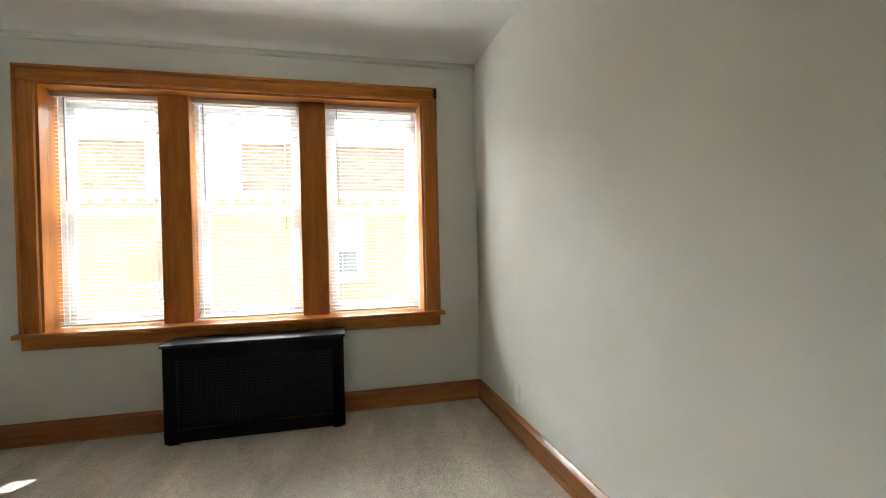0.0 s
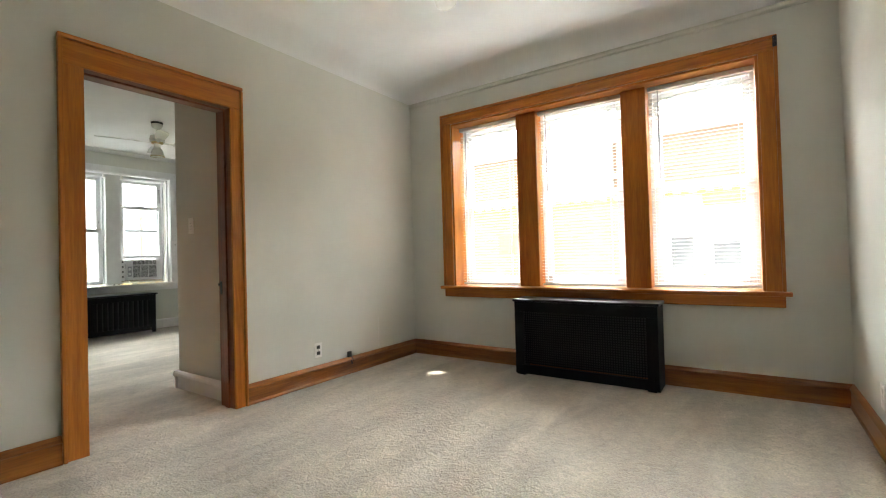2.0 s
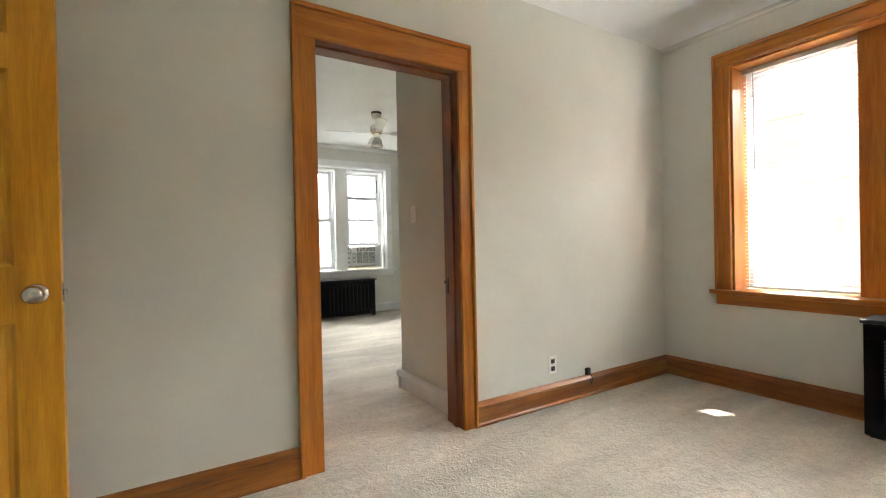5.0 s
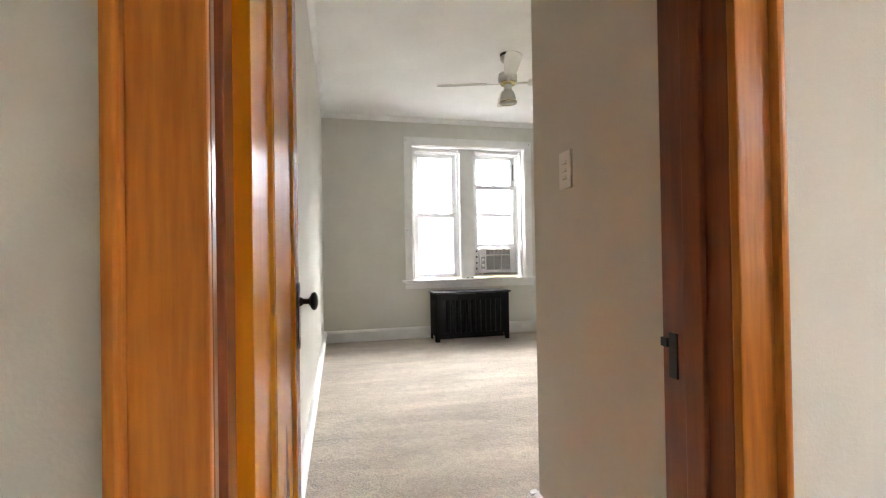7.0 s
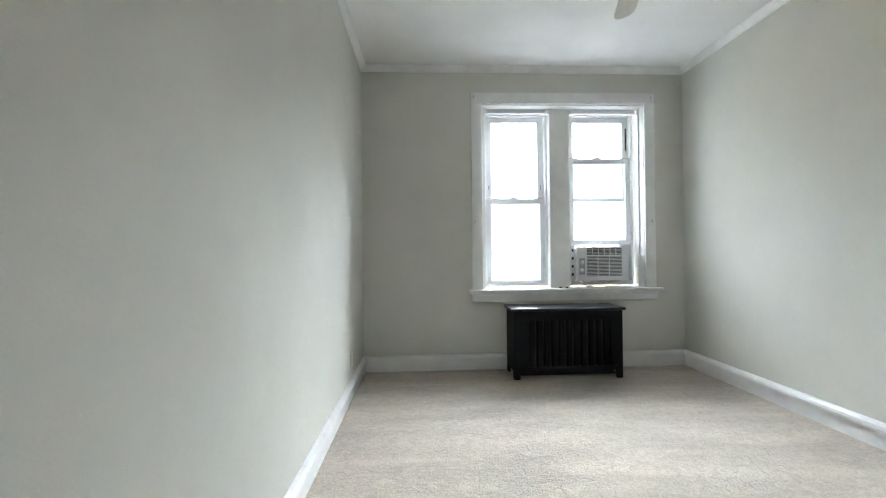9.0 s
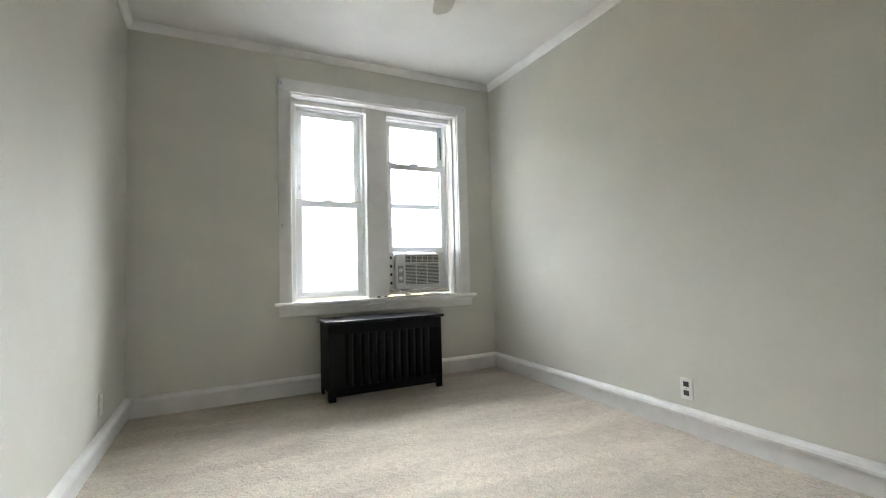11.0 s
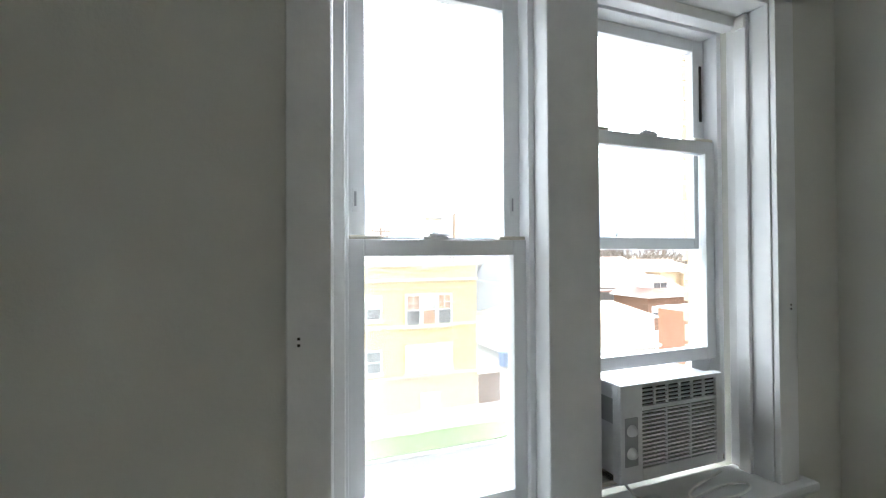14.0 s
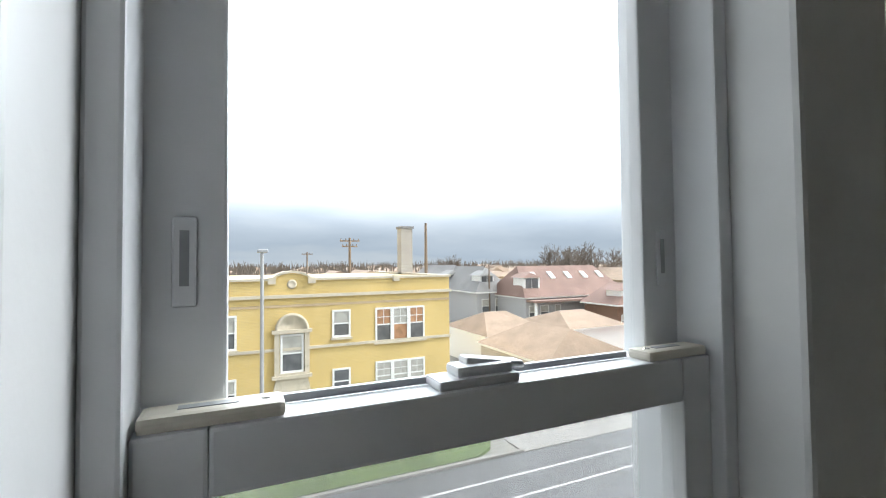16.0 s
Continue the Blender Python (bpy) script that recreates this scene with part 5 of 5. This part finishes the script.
def house(x0, x1, y0, y1, eave, ridge, wall, roof, label, along="x", hips=(2, 2), dormer=None, wins=(), skylights=0, porch=False):
    h = thing("house", ((x0 + x1) / 2, (y0 + y1) / 2, G), label, "house", "houses beyond the alley")
    part("wall", boxes((x0, x1, y0, y1, G - 0.05, eave)), wall, h)
    r = part("roof", (roof_x if along == "x" else hip_roof)(x0, x1, y0, y1, eave, ridge, *hips), roof, h)
    part("fascia", boxes((x0 - 0.42, x1 + 0.42, y0 - 0.42, y1 + 0.42, eave - 0.18, eave - 0.01)), M_WHITEOUT, h)
    for wy0, wy1, wz0, wz1 in wins:
        window_on(h, x1, wy0, wy1, wz0, wz1, [(M_DGLASS, M_CURTAIN)], sill=False)
    if dormer:
        dx, dy, w, z0, z1 = dormer
        dm = part("dormer", boxes((dx - 2.4, dx, dy - w, dy + w, z0, z1)), M_WHITEOUT, h)
        part("dormer_roof", roof_x(dx - 2.6, dx, dy - w, dy + w, z1, z1 + 0.7, 0.0, 0.6, 0.25), roof, dm)
        part("dormer_window", boxes((dx, dx + 0.05, dy - w * 0.75, dy - 0.06, z0 + 0.45, z1 - 0.12), (dx, dx + 0.05, dy + 0.06, dy + w * 0.75, z0 + 0.45, z1 - 0.12)), M_DGLASS, dm)
    for k in range(skylights):
        xm = (x0 + x1) / 2
        yy = y0 + (y1 - y0) * (k + 1.1) / (skylights + 0.8)
        bm = boxes((-0.7, 0.7, -0.4, 0.4, 0, 0.14))
        sl = math.atan2(ridge - eave, x1 + 0.5 - xm)
        bmesh.ops.transform(bm, matrix=Matrix.Translation((x1 + 0.5 - (x1 + 0.5 - xm) * 0.66, yy, eave + (ridge - eave) * 0.66)) @ Matrix.Rotation(sl, 4, "Y"), verts=bm.verts)
        part("skylight", bm, M_WHITEOUT, h)
    if porch:
        for yy in (y0 + 0.4, (y0 + y1) / 2, y1 - 0.4):
            part("porch_post", boxes((x1 + 1.4, x1 + 1.65, yy - 0.12, yy + 0.12, G, eave - 0.6)), M_WHITEOUT, h)
        part("porch_roof", boxes((x1, x1 + 1.9, y0, y1, eave - 0.6, eave - 0.35)), roof, h)
    return h


house(-62, -53, 34.8, 52, -3.0, 1.0, M_SIDING, M_REDROOF, "grey house with a rust roof and skylights", "y", (2.2, 2.2), (-53.9, 36.4, 1.3, -2.5, -0.5), [(35.2, 36.6, -5.9, -4.1), (37.0, 38.4, -5.9, -4.1), (39.4, 40.4, -5.9, -4.1)], 5, True)
house(-74, -60, 31.5, 37.0, -2.6, 1.0, M_SIDING, M_GREYROOF, "grey house with a pale grey roof and dormer", "x", (0.5, 3.0), (-60.8, 33.6, 1.2, -2.0, -0.3), [(32.2, 33.6, -5.6, -3.6), (34.4, 35.8, -5.6, -3.6)])
house(-86, -70, 31.2, 37.5, -2.4, 1.2, M_WHITEOUT, M_GREYROOF, "white house with a grey roof", "x", (0.5, 3.0), (-70.8, 33.2, 1.2, -1.8, -0.3), [(32.2, 33.8, -5.6, -3.6), (34.4, 36.0, -5.6, -3.6)])
house(-50, -44.5, 41.8, 49, -3.6, -1.2, M_FENCE, M_REDROOF, "dark brown house with a low rust roof and white dormer", "x", (1.0, 2.0), (-44.9, 44.2, 1.3, -3.5, -2.0), [(42.4, 43.6, -6.2, -4.8)])


def garage(x0, x1, y0, y1, eave, ridge, wall, roof, label, along):
    g = thing("garage", ((x0 + x1) / 2, (y0 + y1) / 2, G), label, "garage", "garages along the alley")
    part("wall", boxes((x0, x1, y0, y1, G - 0.05, eave)), wall, g)
    part("roof", (roof_x if along == "x" else hip_roof)(x0, x1, y0, y1, eave, ridge, 2.2, 2.2, 0.3), roof, g)
    part("eave_board", boxes((x0 - 0.28, x1 + 0.28, y0 - 0.28, y1 + 0.28, eave - 0.16, eave - 0.01)), M_WHITEOUT, g)
    return g


g1 = garage(-46, -38, 20.3, 26.5, -4.7, -3.1, M_WHITEOUT, M_TANROOF, "white garage with an orange-tan hip roof", "y")
g2 = garage(-37, -28.4, 19.0, 26.0, -4.9, -3.2, M_GBRICK, M_TANROOF, "grey block garage with a tan hip roof", "x")
part("garage_door", boxes((-28.4, -28.34, 20.2, 23.8, G, -5.3)), M_WHITEOUT, g2, "white garage door")
garage(-47, -39, 30, 37, -4.9, -3.6, M_WHITEOUT, M_TANROOF, "long pale garage with a tan roof", "y")
tb = thing("recycling_bin", (-36.2, 18.2, G), "blue plastic wheeled bin in the alley", "bin")
part("body", boxes((-36.55, -35.85, 17.9, 18.5, G + 0.03, G + 1.05), bev=0.05), M_BIN, tb)
part("lid", boxes((-36.6, -35.8, 17.85, 18.55, G + 1.05, G + 1.14), bev=0.03), M_BIN, tb)
for y in (17.92, 18.42):
    part("wheel", cyl(bmesh.new(), (-36.6, y, G + 0.12), (-36.6, y + 0.06, G + 0.12), 0.12, n=12), M_DARK, tb)

rb = thing("red_brick_building", (-30, 34, G), "low red brick building with white windows and parapet", "building")
part("wall", boxes((-31.5, -26.8, 29.6, 60, G - 0.05, -2.9)), M_RBRICK, rb)
part("coping", boxes((-31.5, -26.7, 29.5, 60, -2.9, -2.72)), M_WHITEOUT, rb)
for y in (31.2, 36.9, 43, 49):
    window_on(rb, -26.8, y, y + 2.0, -5.9, -4.2, [(M_DGLASS, M_CURTAIN)], (y + 1.0,), True)
part("door", boxes((-26.8, -26.7, 34.9, 35.8, G + 0.12, -5.2)), M_WHITEOUT, rb, "white door")
part("door_hood", boxes((-26.8, -26.3, 34.6, 36.1, -5.1, -4.8)), M_STONE, rb)

# neighbour behind the blinds
nb = thing("neighbour_building", (1, 9.5, G), "yellow brick neighbour with white windows", "building")
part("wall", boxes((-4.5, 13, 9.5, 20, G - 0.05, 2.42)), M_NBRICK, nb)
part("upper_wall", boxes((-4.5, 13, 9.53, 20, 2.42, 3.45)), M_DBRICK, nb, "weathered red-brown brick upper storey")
part("cornice", boxes((-4.6, 13, 9.38, 9.5, 2.28, 2.42)), M_STONE, nb)
part("dentil_course", boxes(*[(-4.5 + k * 0.3, -4.36 + k * 0.3, 9.42, 9.5, 2.16, 2.28) for k in range(58)]), M_STONE, nb)
part("coping", boxes((-4.6, 13, 9.4, 9.9, 3.45, 3.60)), M_STONE, nb)
bm = bmesh.new()
gable = [(-2.1, 2.42), (-0.3, 2.42), (-0.3, 3.85), (-0.75, 3.85), (-1.2, 4.35), (-1.65, 3.85), (-2.1, 3.85)]
fr = [bm.verts.new((x, 9.44, z)) for x, z in gable]
bk = [bm.verts.new((x, 9.9, z)) for x, z in gable]
bm.faces.new(fr)
bm.faces.new(bk[::-1])
for i in range(len(gable)):
    bm.faces.new((fr[i], bk[i], bk[(i + 1) % len(gable)], fr[(i + 1) % len(gable)]))
part("gable", bm, M_GBRICK, nb, "grey stone gable above the parapet")
part("gable_panel", boxes((-1.6, -0.8, 9.40, 9.47, 2.9, 3.55), (-2.2, -0.2, 9.38, 9.47, 2.62, 2.74)), M_STONE, nb)
for x, w, top in ((0.84, 0.42, 1.95), (1.60, 0.46, 1.72), (5.2, 0.6, 1.95)):
    zm = (0.62 + top) / 2
    f = part("window", boxes((x - 0.16, x, 9.4, 9.5, 0.5, top + 0.14), (x + w, x + w + 0.16, 9.4, 9.5, 0.5, top + 0.14), (x, x + w, 9.4, 9.5, top, top + 0.14), (x, x + w, 9.4, 9.5, 0.5, 0.62), (x, x + w, 9.42, 9.5, zm - 0.04, zm + 0.04)), M_WHITEOUT, nb)
    part("pane", boxes((x, x + w, 9.45, 9.49, 0.62, zm - 0.04)), M_DGLASS, f)
    part("pane", boxes((x, x + w, 9.45, 9.49, zm + 0.04, top)), M_CURTAIN, f)
    part("sill", boxes((x - 0.2, x + w + 0.2, 9.36, 9.5, 0.40, 0.5)), M_STONE, nb)
part("bay_panel", boxes((1.42, 1.44, 9.42, 9.5, 0.5, 2.0)), M_WHITEOUT, nb)


# ---- bare trees ----
def stick(store, p, q, r0, r1, n):
    """Adds a tapered twig to lists of corners and faces."""
    vs, fs = store
    d = (q - p).normalized()
    u = d.orthogonal().normalized()
    w = d.cross(u)
    k = len(vs)
    for c, r in ((p, r0), (q, r1)):
        for j in range(n):
            a = j * 2 * math.pi / n
            vs.append(tuple(c + (u * math.cos(a) + w * math.sin(a)) * r))
    for j in range(n):
        fs.append((k + j, k + (j + 1) % n, k + n + (j + 1) % n, k + n + j))


def stick_mesh(name, store, material, org=(0, 0, 0)):
    me = bpy.data.meshes.new(name)
    me.from_pydata([tuple(Vector(v) - Vector(org)) for v in store[0]], [], store[1])
    me.materials.append(material)
    return me


def stick_part(name, store, material, parent):
    ob = new(name, stick_mesh(name, store, material, ORG[parent.name]))
    ob.parent = parent
    return ob


def bare_tree(x, y, z0, height, spread, seed, label, levels=5):
    """Leafless tree: trunk, limbs and forking twigs."""
    rng = random.Random(seed)
    t = thing("tree", (x, y, z0), label, "tree", "bare trees")

    trunk, limbs, twigs = ([], []), ([], []), ([], [])

    def grow(p, d, length, r, level):
        q = p + d * length
        stick(trunk if level == levels else limbs if level > 2 else twigs, p, q, r, r * 0.65, 7 if level > 2 else 3)
        if level == 0:
            return
        for _ in range(3 if level < levels else 5):
            e = (d + Vector((rng.uniform(-1, 1), rng.uniform(-1, 1), rng.uniform(-0.25, 0.75))) * spread).normalized()
            grow(p + d * length * rng.uniform(0.75, 1.0), e, length * rng.uniform(0.58, 0.82), r * 0.6, level - 1)
    grow(Vector((x, y, z0)), Vector((0, 0, 1)), height * 0.30, height * 0.028, levels)
    stick_part("trunk", trunk, M_BARK, t)
    stick_part("limbs", limbs, M_BARK, t)
    stick_part("twigs", twigs, M_BARK, t)


bare_tree(-80, 62, G, 15, 0.75, 3, "large bare tree with fine grey twigs")
bare_tree(-86, 74, G, 16, 0.75, 5, "large bare tree behind the houses")
bare_tree(-82, 85, G, 15, 0.75, 6, "large bare tree behind the rust roof")
bare_tree(-98, 80, G, 16, 0.75, 8, "tall bare tree far behind the houses")
bare_tree(-95, 45, G, 13.5, 0.7, 7, "bare spreading tree beyond the flats")
bare_tree(-72, 66, G, 15, 0.8, 14, "wide bare tree behind the rust roof")
bare_tree(-70, 58, G, 14, 0.8, 15, "bare tree with a wide grey crown")
bare_tree(-38, 48, G, 12.5, 0.7, 9, "bare street tree near the red building")
bare_tree(-34, 56, G, 13, 0.7, 11, "tall bare street tree")
woods = ([], [])
rng = random.Random(21)
for k in range(3000):
    a = rng.uniform(radians(120), radians(215))
    r = rng.uniform(130, 420)
    x, y = r * math.cos(a), r * math.sin(a)
    h = rng.uniform(7, 11)
    for j in range(4):
        p = Vector((x + rng.uniform(-2.5, 2.5), y + rng.uniform(-2.5, 2.5), G + h * rng.uniform(0.2, 0.5)))
        stick(woods, p, p + Vector((rng.uniform(-1.6, 1.6), rng.uniform(-1.6, 1.6), h * 0.5)), 0.34, 0.05, 3)
tagged(new("far_woods", stick_mesh("far_woods", woods, M_BARK)), "hazy bare trees along the skyline", "trees", kind="stuff")
wv, wf, rv, rf = [], [], [], []
for k in range(420):
    a = rng.uniform(radians(118), radians(218))
    r = rng.uniform(85, 330)
    x, y = r * math.cos(a), r * math.sin(a)
    if -90 < x < -38 and 15 < y < 60:
        continue
    w, l, e = rng.uniform(3.5, 5), rng.uniform(5, 8), G + rng.uniform(3.5, 6)
    n0 = len(wv)
    wv += [(x + sx * l, y + sy * w, z) for z in (G - 0.1, e) for sx, sy in ((-1, -1), (1, -1), (1, 1), (-1, 1))]
    wf += [(n0 + q, n0 + (q + 1) % 4, n0 + 4 + (q + 1) % 4, n0 + 4 + q) for q in range(4)]
    n0 = len(rv)
    top, i0 = e + rng.uniform(1.2, 2.4), rng.choice((0, 2.5))
    rv += [(x + sx * (l + 0.3), y + sy * (w + 0.3), e) for sx, sy in ((-1, -1), (1, -1), (1, 1), (-1, 1))] + [(x - l + i0, y, top), (x + l - i0, y, top)]
    rf += [(n0, n0 + 1, n0 + 5, n0 + 4), (n0 + 1, n0 + 2, n0 + 5), (n0 + 2, n0 + 3, n0 + 4, n0 + 5), (n0 + 3, n0, n0 + 4)]
tagged(new("far_house_walls", stick_mesh("far_house_walls", (wv, wf), M_TANBRICK)), "pale brick walls of houses in the distance", "houses", kind="stuff")
tagged(new("far_house_roofs", stick_mesh("far_house_roofs", (rv, rf), M_TANROOF)), "tan and brown roofs of houses in the distance", "roofs", kind="stuff")

# far cloud deck
bm = bmesh.new()
n = 64
rings = [[bm.verts.new((r * math.cos(k * 2 * math.pi / n), r * math.sin(k * 2 * math.pi / n), z)) for k in range(n)] for r, z in ((1000, -30), (1000, 400), (950, 750), (850, 1000))]
for lo, hi in zip(rings, rings[1:]):
    for k in range(n):
        bm.faces.new((lo[k], lo[(k + 1) % n], hi[(k + 1) % n], hi[k])).smooth = True
solid("backdrop_sky", bm, emit_sky(), "pale overcast sky with slate cloud near the horizon", "sky")

# bricks at the outer reveal
rev = thing("brick_reveal", (-5.74, 2.36, 0.4), "yellow brick outer edge beside the window", "brickwork", kind="structure")
bm = boxes((-5.725, -5.66, 2.345, 2.60, -0.3, 2.9))
part("mortar", bm, M_STONE, rev)
M_BRICK1 = mat("yellow_face_brick", (0.52, 0.41, 0.28), 0.9, noise_scale=14, vary=0.18, bump=0.3, bump_scale=60, big=0.1, big_scale=5)
first = None
for k in range(38):
    z = -0.28 + k * 0.082
    if first is None:
        first = part("brick", boxes((-5.735, -5.675, 2.330, 2.54, z, z + 0.068), bev=0.004), M_BRICK1, rev)
    else:
        s = new("brick", first.data)
        s.parent = rev
        s.location = (0, (k % 3) * 0.003, k * 0.082)
